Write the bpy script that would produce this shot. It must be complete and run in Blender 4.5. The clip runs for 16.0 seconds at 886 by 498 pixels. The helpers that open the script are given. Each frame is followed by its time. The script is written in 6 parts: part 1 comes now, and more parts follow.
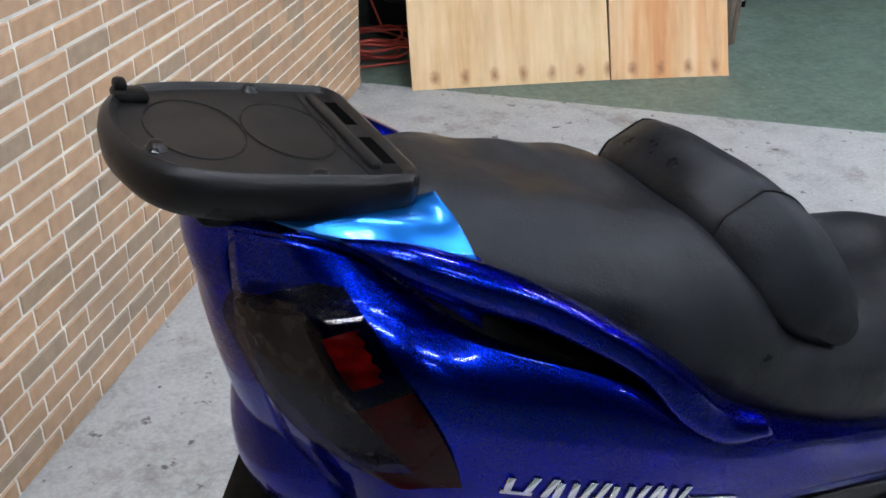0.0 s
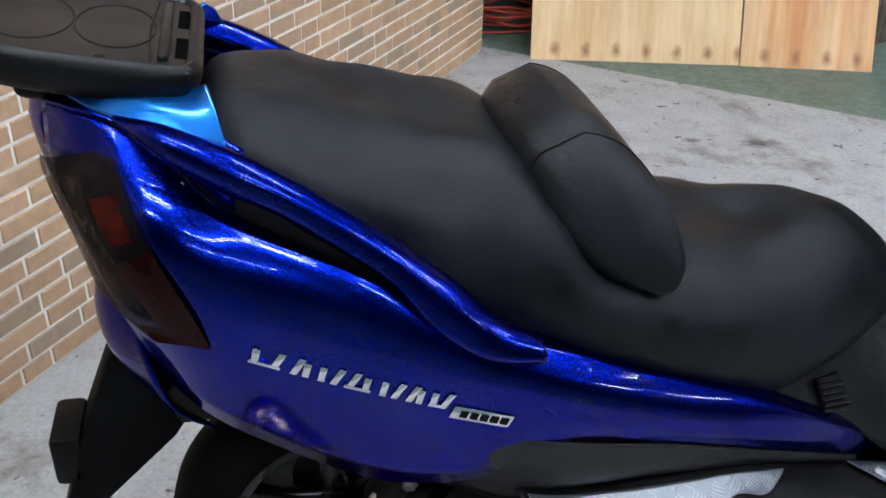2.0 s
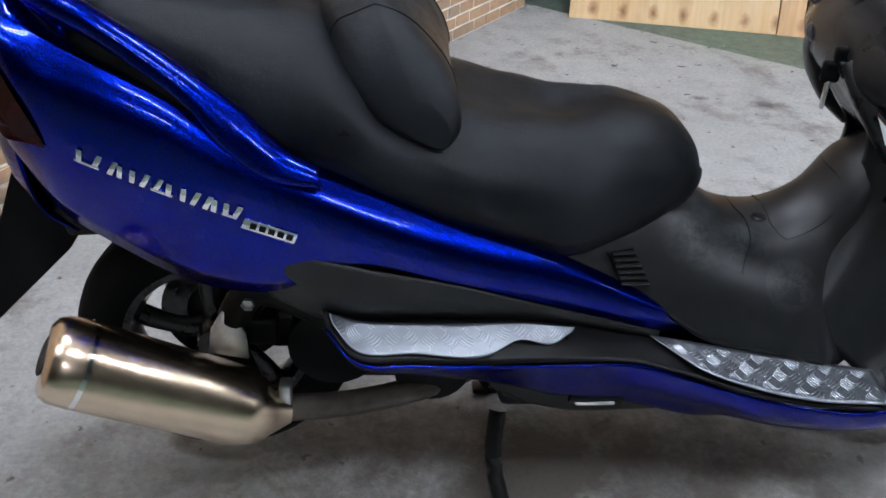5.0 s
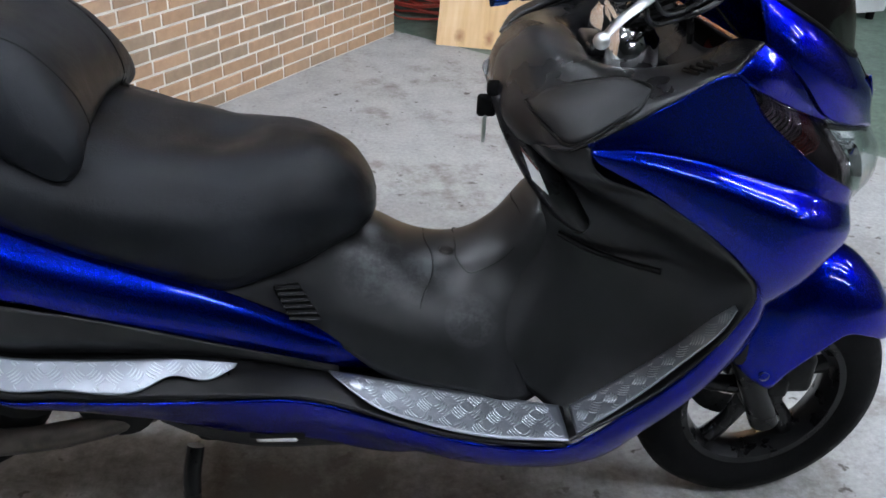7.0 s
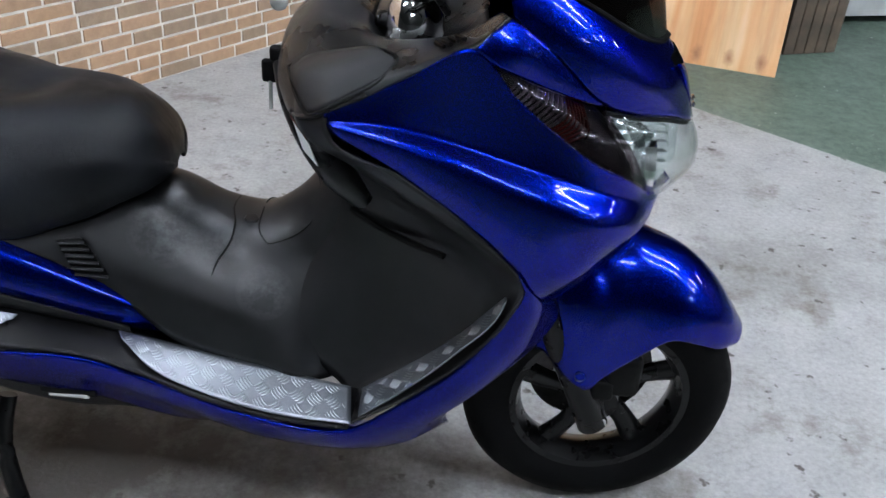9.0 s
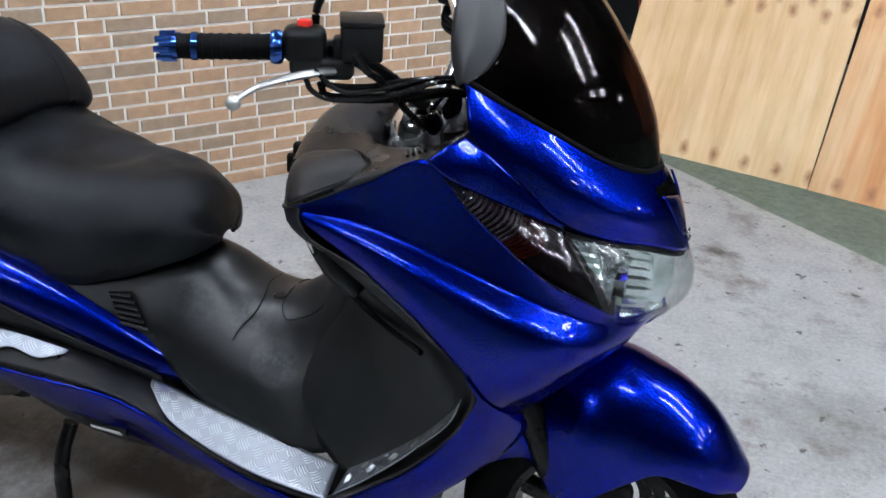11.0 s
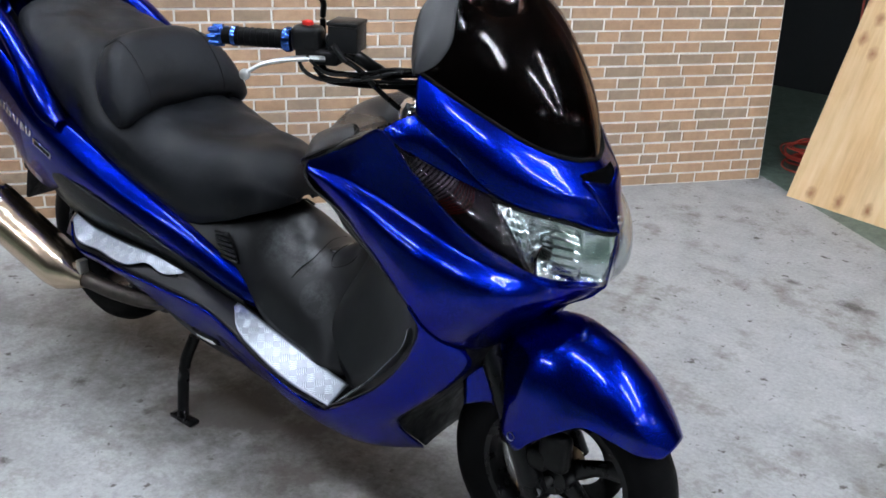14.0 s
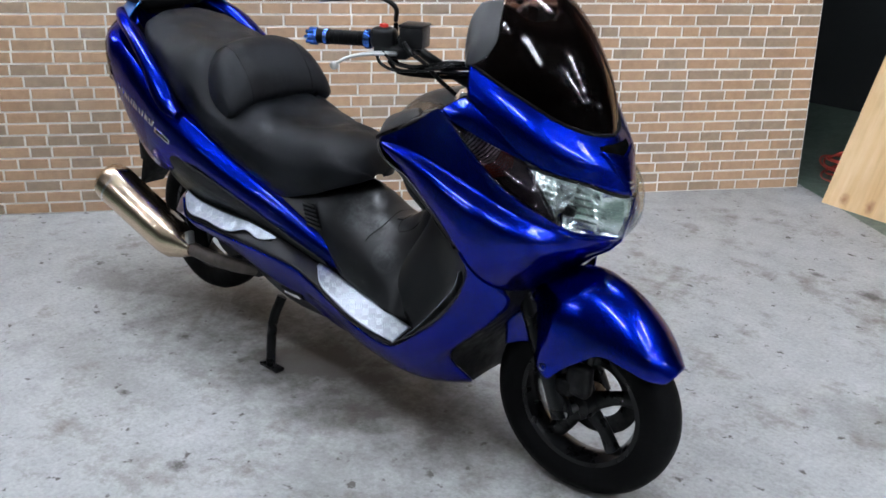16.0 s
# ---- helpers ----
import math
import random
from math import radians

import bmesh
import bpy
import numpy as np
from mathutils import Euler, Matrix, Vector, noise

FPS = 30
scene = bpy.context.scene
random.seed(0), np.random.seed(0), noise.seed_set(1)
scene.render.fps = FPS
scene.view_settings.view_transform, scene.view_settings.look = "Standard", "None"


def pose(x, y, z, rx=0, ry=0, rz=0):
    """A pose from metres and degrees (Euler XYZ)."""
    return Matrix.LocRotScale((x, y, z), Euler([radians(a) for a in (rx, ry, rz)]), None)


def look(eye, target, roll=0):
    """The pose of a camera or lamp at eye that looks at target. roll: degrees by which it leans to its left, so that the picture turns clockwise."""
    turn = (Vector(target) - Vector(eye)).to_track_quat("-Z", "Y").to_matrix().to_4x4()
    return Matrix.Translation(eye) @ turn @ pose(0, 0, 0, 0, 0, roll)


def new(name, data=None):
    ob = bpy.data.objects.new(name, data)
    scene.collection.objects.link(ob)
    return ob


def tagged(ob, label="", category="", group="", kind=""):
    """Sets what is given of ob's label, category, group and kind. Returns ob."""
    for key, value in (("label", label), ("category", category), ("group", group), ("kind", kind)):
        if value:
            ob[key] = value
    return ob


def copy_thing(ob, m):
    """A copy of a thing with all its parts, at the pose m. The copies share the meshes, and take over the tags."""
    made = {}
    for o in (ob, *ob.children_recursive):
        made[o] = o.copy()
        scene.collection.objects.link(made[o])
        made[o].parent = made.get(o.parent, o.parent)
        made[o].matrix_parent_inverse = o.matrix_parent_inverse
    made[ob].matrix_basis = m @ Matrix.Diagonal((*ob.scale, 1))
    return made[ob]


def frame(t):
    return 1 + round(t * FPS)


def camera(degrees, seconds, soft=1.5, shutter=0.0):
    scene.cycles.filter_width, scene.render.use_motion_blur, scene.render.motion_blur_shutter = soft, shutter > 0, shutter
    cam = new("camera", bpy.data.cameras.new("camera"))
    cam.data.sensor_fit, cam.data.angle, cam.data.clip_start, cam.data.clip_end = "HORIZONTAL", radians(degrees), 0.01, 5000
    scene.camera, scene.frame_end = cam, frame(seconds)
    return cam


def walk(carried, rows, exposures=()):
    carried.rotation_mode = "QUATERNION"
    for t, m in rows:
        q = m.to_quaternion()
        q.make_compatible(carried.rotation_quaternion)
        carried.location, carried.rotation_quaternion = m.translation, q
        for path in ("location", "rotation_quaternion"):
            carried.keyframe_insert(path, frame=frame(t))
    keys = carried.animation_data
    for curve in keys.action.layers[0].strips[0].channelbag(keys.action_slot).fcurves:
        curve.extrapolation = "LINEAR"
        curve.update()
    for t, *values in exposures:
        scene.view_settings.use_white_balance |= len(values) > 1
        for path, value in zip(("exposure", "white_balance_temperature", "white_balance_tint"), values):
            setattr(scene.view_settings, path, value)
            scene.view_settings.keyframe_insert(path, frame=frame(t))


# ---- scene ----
cam = camera(50.15, 16.0, soft=1.6)
PATH = [
    (0, (-0.5466, -0.8596, 1.4922), (0.2228, 0.7013, 0.5067), 1.84),
    (0.5, (-0.4580, -0.9441, 1.4800), (0.2281, 0.6351, 0.4624), 1.92),
    (1, (-0.3865, -1.0062, 1.4857), (0.2510, 0.5841, 0.4538), 1.30),
    (1.5, (-0.2550, -1.0600, 1.4869), (0.2683, 0.5839, 0.4752), 2.66),
    (2, (-0.1590, -1.1219, 1.4810), (0.2149, 0.5500, 0.4491), 2.03),
    (2.5, (-0.0878, -1.2130, 1.4654), (0.2525, 0.4728, 0.4445), 1.68),
    (3, (-0.0188, -1.3082, 1.4700), (0.2498, 0.3819, 0.4349), 1.72),
    (3.2, (-0.0118, -1.3202, 1.4673), (0.2625, 0.3572, 0.4132), 2.58),
    (5.3, (0.3302, -1.4919, 1.4538), (0.4392, 0.1922, 0.3805), 2.26),
    (5.5, (0.3816, -1.4831, 1.4569), (0.5228, 0.1963, 0.3801), 2.43),
    (6, (0.5180, -1.4565, 1.4507), (0.7711, 0.2241, 0.3964), 3.69),
    (6.5, (0.6280, -1.4543, 1.4609), (0.8557, 0.2273, 0.4024), 3.17),
    (7, (0.7831, -1.4830, 1.4772), (0.9481, 0.2263, 0.4519), 3.30),
    (7.5, (0.9251, -1.5116, 1.4806), (1.0573, 0.1976, 0.4505), 5.58),
    (8, (1.0359, -1.5016, 1.4747), (1.1741, 0.1924, 0.4205), 4.85),
    (8.2, (1.0705, -1.4808, 1.4633), (1.2204, 0.2086, 0.4034), 4.81),
    (10.3, (1.6055, -1.4436, 1.5095), (1.2374, 0.2310, 0.4798), 4.74),
    (10.5, (1.6238, -1.4743, 1.5203), (1.2517, 0.2235, 0.5309), 5.08),
    (11, (1.6836, -1.4469, 1.5263), (1.1606, 0.2588, 0.6224), 4.05),
    (11.5, (1.7704, -1.3797, 1.5310), (1.1247, 0.3049, 0.6678), 4.83),
    (12, (1.8723, -1.3618, 1.5580), (1.0292, 0.2681, 0.7626), 2.85),
    (12.5, (2.0391, -1.3653, 1.5704), (1.0116, 0.1685, 0.8013), 2.63),
    (13, (2.1748, -1.3847, 1.5846), (1.0327, 0.0781, 0.8391), 2.22),
    (13.5, (2.2815, -1.4627, 1.5686), (1.1072, -0.0183, 0.8374), 1.66),
    (14, (2.4056, -1.5428, 1.5498), (1.3005, -0.0872, 0.7375), 2.55),
    (14.5, (2.4543, -1.5758, 1.5486), (1.4408, -0.0335, 0.7778), 2.95),
    (15, (2.5396, -1.6435, 1.5609), (1.4680, -0.1526, 0.7678), 2.54),
    (15.5, (2.6199, -1.7407, 1.5715), (1.4443, -0.3167, 0.8033), 3.34),
    (16, (2.7401, -1.8809, 1.5742), (1.5103, -0.4989, 0.8141), 1.86),
]
walk(cam, [(t, look(eye, target, roll)) for t, eye, target, roll in PATH])

# ---- light: ceiling tubes of the hall ----
world = bpy.data.worlds.new("hall_air")
world.use_nodes = True
world.node_tree.nodes["Background"].inputs[0].default_value = (0.62, 0.68, 0.75, 1)
world.node_tree.nodes["Background"].inputs[1].default_value = 0.02
scene.world = world
scene.view_settings.exposure = 0.0
TUBE_POWER = 84.0


# ---- materials ----
def mat(name, color, rough=0.5, metal=0.0, coat=0.0, vary=0.0, scale=20.0, bump=0.0, bump_scale=200.0, spec=0.5, emit=0.0):
    m = bpy.data.materials.new(name)
    m.use_nodes = True
    nt = m.node_tree
    b = nt.nodes["Principled BSDF"]
    b.inputs["Base Color"].default_value = (*color, 1)
    b.inputs["Roughness"].default_value = rough
    b.inputs["Metallic"].default_value = metal
    b.inputs["Specular IOR Level"].default_value = spec
    b.inputs["Coat Weight"].default_value = coat
    b.inputs["Coat Roughness"].default_value = 0.012
    b.inputs["Coat IOR"].default_value = 1.27
    if emit:
        b.inputs["Emission Color"].default_value = (*color, 1)
        b.inputs["Emission Strength"].default_value = emit
    co = nt.nodes.new("ShaderNodeTexCoord")
    if vary:
        n1 = nt.nodes.new("ShaderNodeTexNoise")
        n1.inputs["Scale"].default_value = scale
        n1.inputs["Detail"].default_value = 6
        nt.links.new(co.outputs["Object"], n1.inputs["Vector"])
        r = nt.nodes.new("ShaderNodeMapRange")
        r.inputs["From Min"].default_value, r.inputs["From Max"].default_value = 0.3, 0.7
        r.inputs["To Min"].default_value, r.inputs["To Max"].default_value = 1 - vary, 1 + vary
        nt.links.new(n1.outputs["Fac"], r.inputs["Value"])
        mx = nt.nodes.new("ShaderNodeVectorMath")
        mx.operation = "SCALE"
        mx.inputs[0].default_value = color
        nt.links.new(r.outputs["Result"], mx.inputs["Scale"])
        nt.links.new(mx.outputs["Vector"], b.inputs["Base Color"])
        rr = nt.nodes.new("ShaderNodeMapRange")
        rr.inputs["From Min"].default_value, rr.inputs["From Max"].default_value = 0.3, 0.7
        rr.inputs["To Min"].default_value, rr.inputs["To Max"].default_value = max(0.02, rough - 0.35 * vary), min(1, rough + 0.35 * vary)
        nt.links.new(n1.outputs["Fac"], rr.inputs["Value"])
        nt.links.new(rr.outputs["Result"], b.inputs["Roughness"])
    if bump:
        n2 = nt.nodes.new("ShaderNodeTexNoise")
        n2.inputs["Scale"].default_value = bump_scale
        n2.inputs["Detail"].default_value = 4
        nt.links.new(co.outputs["Object"], n2.inputs["Vector"])
        bp = nt.nodes.new("ShaderNodeBump")
        bp.inputs["Strength"].default_value = bump
        bp.inputs["Distance"].default_value = 0.002
        nt.links.new(n2.outputs["Fac"], bp.inputs["Height"])
        nt.links.new(bp.outputs["Normal"], b.inputs["Normal"])
    return m


def glass(name, color, rough=0.0, edge_gloss=0.6):
    """Tinted clear plastic: part tint-through, part gloss by Fresnel."""
    m = bpy.data.materials.new(name)
    m.use_nodes = True
    nt = m.node_tree
    nt.nodes.remove(nt.nodes["Principled BSDF"])
    t, g, mixer, lw = (nt.nodes.new(k) for k in ("ShaderNodeBsdfTransparent", "ShaderNodeBsdfGlossy", "ShaderNodeMixShader", "ShaderNodeLayerWeight"))
    t.inputs["Color"].default_value = (*color, 1)
    g.inputs["Roughness"].default_value = rough
    lw.inputs["Blend"].default_value = 0.5
    po, ma = (nt.nodes.new("ShaderNodeMath") for k in range(2))
    po.operation, ma.operation = "POWER", "MULTIPLY_ADD"
    po.inputs[1].default_value = 4.0
    ma.inputs[1].default_value, ma.inputs[2].default_value = edge_gloss, 0.022
    nt.links.new(lw.outputs["Facing"], po.inputs[0])
    nt.links.new(po.outputs[0], ma.inputs[0])
    nt.links.new(ma.outputs[0], mixer.inputs[0])
    nt.links.new(t.outputs[0], mixer.inputs[1])
    nt.links.new(g.outputs[0], mixer.inputs[2])
    nt.links.new(mixer.outputs[0], nt.nodes["Material Output"].inputs["Surface"])
    return m


BLUE = mat("blue_paint", (0.0003, 0.0078, 0.21), 0.27, 1.0, 1.0, 0.035, 700.0)
BLUE.node_tree.nodes["Principled BSDF"].inputs["Coat IOR"].default_value = 1.25
BLUE.node_tree.nodes["Principled BSDF"].inputs["Specular Tint"].default_value = (0.02, 0.06, 0.6, 1)
CYAN = mat("light_blue_paint", (0.002, 0.115, 0.42), 0.3, 0.8, 1.0, 0.03, 700.0)
PLASTIC = mat("black_plastic", (0.006, 0.006, 0.0065), 0.36, 0, 0, 0.3, 10.0, 0.15, 900.0, spec=0.17)
GREYP = mat("dark_grey_plastic", (0.014, 0.014, 0.015), 0.42, 0, 0, 0.35, 12.0, 0.3, 900.0, spec=0.25)
VINYL = mat("seat_vinyl", (0.0075, 0.0083, 0.0102), 0.43, 0, 0, 0.5, 9.0, 0.35, 600.0, spec=0.15)


def soft_folds(m, scale, depth):
    """Adds shallow, wide unevenness over a material's fine grain."""
    nt = m.node_tree
    b = nt.nodes["Principled BSDF"]
    co, n, bp = (nt.nodes.new(k) for k in ("ShaderNodeTexCoord", "ShaderNodeTexNoise", "ShaderNodeBump"))
    n.inputs["Scale"].default_value, n.inputs["Detail"].default_value = scale, 5
    bp.inputs["Strength"].default_value, bp.inputs["Distance"].default_value = 0.5, depth
    nt.links.new(co.outputs["Object"], n.inputs["Vector"])
    nt.links.new(n.outputs["Fac"], bp.inputs["Height"])
    for l in list(b.inputs["Normal"].links):
        nt.links.new(l.from_socket, bp.inputs["Normal"])
    nt.links.new(bp.outputs["Normal"], b.inputs["Normal"])


soft_folds(VINYL, 11.0, 0.012)
RUBBER = mat("tyre_rubber", (0.003, 0.003, 0.0032), 0.6, 0, 0, 0.3, 40.0, 0.3, 300.0, spec=0.06)
BLACKM = mat("black_paint_metal", (0.003, 0.003, 0.0033), 0.3, 0.0, 0.4, 0.2, 25.0, spec=0.2)
DARK = mat("engine_black", (0.003, 0.003, 0.003), 0.5, 0.0, 0, 0.5, 30.0, 0.4, 60.0, spec=0.15)
CHROME = mat("chrome", (0.82, 0.82, 0.82), 0.06, 1.0, 0, 0.08, 30.0)
STEEL = mat("cast_alloy", (0.55, 0.55, 0.54), 0.35, 1.0, 0, 0.2, 40.0, 0.2, 200.0)
DISC = mat("brake_disc_steel", (0.035, 0.035, 0.035), 0.35, 1.0, 0, 0.3, 60.0)
GOLDST = mat("heat_tinted_steel", (0.68, 0.54, 0.4), 0.24, 1.0, 0, 0.12, 12.0)
PIPE = mat("sooty_pipe", (0.09, 0.075, 0.065), 0.5, 0.7, 0, 0.4, 25.0, 0.3, 90.0)
REDL = mat("red_lens", (0.5, 0.008, 0.008), 0.08, 0, 0.5, 0.95, 32.0, spec=0.12)
MAROON = mat("dark_red_lens", (0.012, 0.0005, 0.0007), 0.12, 0, 0.2, 0.4, 25.0, spec=0.06)
ANOD = mat("blue_anodised", (0.035, 0.1, 0.38), 0.2, 1.0, 0.3)
REDB = mat("red_button", (0.75, 0.03, 0.02), 0.4)
WHITE = mat("white_print", (0.75, 0.75, 0.75), 0.4)
AMBER = mat("amber_lens", (0.11, 0.02, 0.014), 0.15, 0, 0.5)
SILVER = mat("silvered_plastic", (0.82, 0.85, 0.85), 0.22, 1.0, 0, 0.1, 30.0)
LAMPGREY = mat("lamp_housing_grey", (0.2, 0.19, 0.21), 0.25, 0.3, 0, 0.3, 40.0)
SMOKE = glass("smoked_screen", (0.43, 0.35, 0.33))
TAILGLASS = glass("smoked_tail_lens", (0.22, 0.2, 0.2), 0.015, 0.2)
SMOKE2 = glass("smoked_lens", (0.6, 0.55, 0.57), 0.02)
CLEAR = glass("clear_lens", (0.93, 0.95, 0.95))
CABLE = mat("red_cable", (0.42, 0.05, 0.03), 0.5)
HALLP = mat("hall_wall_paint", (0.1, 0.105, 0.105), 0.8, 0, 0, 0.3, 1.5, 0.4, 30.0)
# wall paint with the deep shade of the recess put into its colour
DARKP = mat("shade_dark_wall", (0.016, 0.018, 0.019), 0.8, 0, 0, 0.3, 3.0, 0.4, 30.0)
CEILP = mat("ceiling_board", (0.17, 0.17, 0.17), 0.9, 0, 0, 0.2, 1.0)
TUBE = mat("lit_tube", (0.885, 0.955, 1.08), 0.4, emit=TUBE_POWER)
BOXGREY = mat("grey_steel_box", (0.5, 0.51, 0.5), 0.5, 0, 0, 0.2, 6.0)
HOOD = mat("worn_grey_plastic", (0.02, 0.0205, 0.022), 0.38, 0, 0, 0.4, 8.0, 0.2, 600.0)
# dead black for pieces that paint in the shade inside openings
VOID = mat("dull_black", (0.002, 0.002, 0.002), 1.0, spec=0.0)
DASHP = mat("semi_gloss_black_plastic", (0.008, 0.008, 0.009), 0.3, 0, 0, 0.4, 9.0, 0.15, 900.0, spec=0.32)
OLDWOOD = mat("old_dark_wood", (0.09, 0.065, 0.045), 0.8, 0, 0, 0.4, 12.0, 0.6, 60.0)


def nodes_of(name):
    m = bpy.data.materials.new(name)
    m.use_nodes = True
    return m, m.node_tree, m.node_tree.nodes["Principled BSDF"]


def ramp(nt, src, stops):
    r = nt.nodes.new("ShaderNodeValToRGB")
    el = r.color_ramp.elements
    while len(el) < len(stops):
        el.new(0.5)
    for e, (p, c) in zip(el, stops):
        e.position, e.color = p, (*c, 1)
    nt.links.new(src, r.inputs[0])
    return r.outputs["Color"]


def noise_of(nt, vec, scale, detail=6, rough=0.6):
    n = nt.nodes.new("ShaderNodeTexNoise")
    n.inputs["Scale"].default_value, n.inputs["Detail"].default_value, n.inputs["Roughness"].default_value = scale, detail, rough
    nt.links.new(vec, n.inputs["Vector"])
    return n.outputs["Fac"]


def mixed(nt, fac, a, b, mode="MIX"):
    m = nt.nodes.new("ShaderNodeMix")
    m.data_type, m.blend_type = "RGBA", mode
    for sock, v in ((m.inputs[0], fac), (m.inputs[6], a), (m.inputs[7], b)):
        if isinstance(v, (int, float)):
            sock.default_value = v
        elif isinstance(v, tuple):
            sock.default_value = (*v, 1)
        else:
            nt.links.new(v, sock)
    return m.outputs[2]


def calc(nt, op, a, b=0.0, c=0.0):
    n = nt.nodes.new("ShaderNodeMath")
    n.operation = op
    for i, v in enumerate((a, b, c)):
        if isinstance(v, (int, float)):
            n.inputs[i].default_value = v
        else:
            nt.links.new(v, n.inputs[i])
    return n.outputs[0]


# the brick wall's line: its free end, and the way along it
END = Vector((0.917, 3.021, 0.0))
WALL_TURN = 53.2
ALONG = Vector((math.cos(radians(WALL_TURN)), math.sin(radians(WALL_TURN)), 0))


# oil and dirt on the concrete, the widest patch also painting in the scooter's shade: place, half lengths, strength
STAINS_AND_SHADE = ((1.725, 1.863, 0.09, 0.05, 0.85), (1.478, 1.92, 0.05, 0.03, 0.8), (0.111, -0.274, 0.03, 0.03, 0.9), (0.391, -0.233, 0.025, 0.03, 0.8), (0.62, -0.08, 1.15, 0.4, 0.9), (0.1, -0.6, 0.5, 0.2, 0.3), (1.3, -0.5, 0.6, 0.25, 0.4), (2.0, -0.5, 0.4, 0.25, 0.25), (0.75, -0.72, 0.045, 0.03, 0.9), (0.95, -0.9, 0.03, 0.025, 0.9), (0.3, -0.62, 0.03, 0.02, 0.9), (1.65, 0.05, 0.2, 0.2, 0.7), (-0.5, -0.2, 0.3, 0.15, 0.5), (2.2, 0.9, 0.4, 0.25, 0.35), (0.9, 1.2, 0.35, 0.25, 0.3))


def floor_material():
    m, nt, b = nodes_of("worn_concrete_and_green_paint")
    co = nt.nodes.new("ShaderNodeTexCoord").outputs["Object"]
    big, mid, fine = noise_of(nt, co, 1.3, 5), noise_of(nt, co, 6, 8, 0.7), noise_of(nt, co, 70, 5, 0.7)
    conc = ramp(nt, big, [(0.3, (0.295, 0.299, 0.295)), (0.62, (0.410, 0.414, 0.410))])
    conc = mixed(nt, 0.55, conc, ramp(nt, mid, [(0.34, (0.197, 0.193, 0.184)), (0.5, (0.377, 0.377, 0.369)), (0.66, (0.508, 0.508, 0.500))]))
    conc = mixed(nt, 0.42, conc, ramp(nt, fine, [(0.3, (0.213, 0.213, 0.205)), (0.65, (0.508, 0.508, 0.500))]))
    # oil and tyre marks
    spots = ramp(nt, noise_of(nt, co, 3.1, 7, 0.75), [(0.53, (0, 0, 0)), (0.7, (1, 1, 1))])
    conc = mixed(nt, spots, conc, (0.16, 0.14, 0.115))
    # dirt patches; the 1.15 by 0.4 one doubles as shade under the scooter
    for sx, sy, rx, ry, dark in STAINS_AND_SHADE:
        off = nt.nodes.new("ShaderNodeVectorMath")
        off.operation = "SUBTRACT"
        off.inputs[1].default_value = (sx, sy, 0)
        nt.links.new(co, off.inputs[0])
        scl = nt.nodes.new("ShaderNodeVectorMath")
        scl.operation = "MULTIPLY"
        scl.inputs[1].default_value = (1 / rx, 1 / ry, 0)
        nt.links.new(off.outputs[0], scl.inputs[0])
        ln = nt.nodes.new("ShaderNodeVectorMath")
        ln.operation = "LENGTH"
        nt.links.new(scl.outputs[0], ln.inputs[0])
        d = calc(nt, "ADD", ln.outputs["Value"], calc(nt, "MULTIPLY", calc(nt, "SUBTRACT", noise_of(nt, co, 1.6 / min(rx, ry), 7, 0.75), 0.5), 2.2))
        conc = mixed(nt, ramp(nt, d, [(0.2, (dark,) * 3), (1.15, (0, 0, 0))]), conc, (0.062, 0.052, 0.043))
    flecks = ramp(nt, noise_of(nt, co, 17, 3, 0.6), [(0.645, (0, 0, 0)), (0.7, (1, 1, 1))])
    conc = mixed(nt, flecks, conc, (0.1, 0.09, 0.08))
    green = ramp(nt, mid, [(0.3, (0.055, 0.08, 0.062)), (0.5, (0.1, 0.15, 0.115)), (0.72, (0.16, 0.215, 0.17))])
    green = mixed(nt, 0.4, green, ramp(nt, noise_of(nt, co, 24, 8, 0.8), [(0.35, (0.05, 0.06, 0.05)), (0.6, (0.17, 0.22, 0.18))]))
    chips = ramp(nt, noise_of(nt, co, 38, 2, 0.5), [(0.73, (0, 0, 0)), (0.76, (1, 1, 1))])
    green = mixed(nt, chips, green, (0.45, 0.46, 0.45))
    dot = nt.nodes.new("ShaderNodeVectorMath")
    dot.operation = "DOT_PRODUCT"
    dot.inputs[1].default_value = ALONG
    nt.links.new(co, dot.inputs[0])
    edge = calc(nt, "SUBTRACT", dot.outputs["Value"], END.dot(ALONG) + 0.04)
    edge = calc(nt, "ADD", edge, calc(nt, "MULTIPLY", calc(nt, "SUBTRACT", noise_of(nt, co, 25), 0.5), 0.012))
    step = calc(nt, "GREATER_THAN", edge, 0.0)
    # unseen floor below y -1.2 is greened too, added to darken flank reflections
    unseen_side = nt.nodes.new("ShaderNodeSeparateXYZ")
    nt.links.new(co, unseen_side.inputs[0])
    step = calc(nt, "MAXIMUM", step, calc(nt, "LESS_THAN", unseen_side.outputs["Y"], -1.2))
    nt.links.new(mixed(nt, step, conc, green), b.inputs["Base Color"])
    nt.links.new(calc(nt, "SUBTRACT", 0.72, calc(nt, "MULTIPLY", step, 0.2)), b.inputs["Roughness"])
    bp = nt.nodes.new("ShaderNodeBump")
    bp.inputs["Strength"].default_value, bp.inputs["Distance"].default_value = 0.35, 0.003
    nt.links.new(calc(nt, "ADD", mid, fine), bp.inputs["Height"])
    nt.links.new(bp.outputs["Normal"], b.inputs["Normal"])
    return m


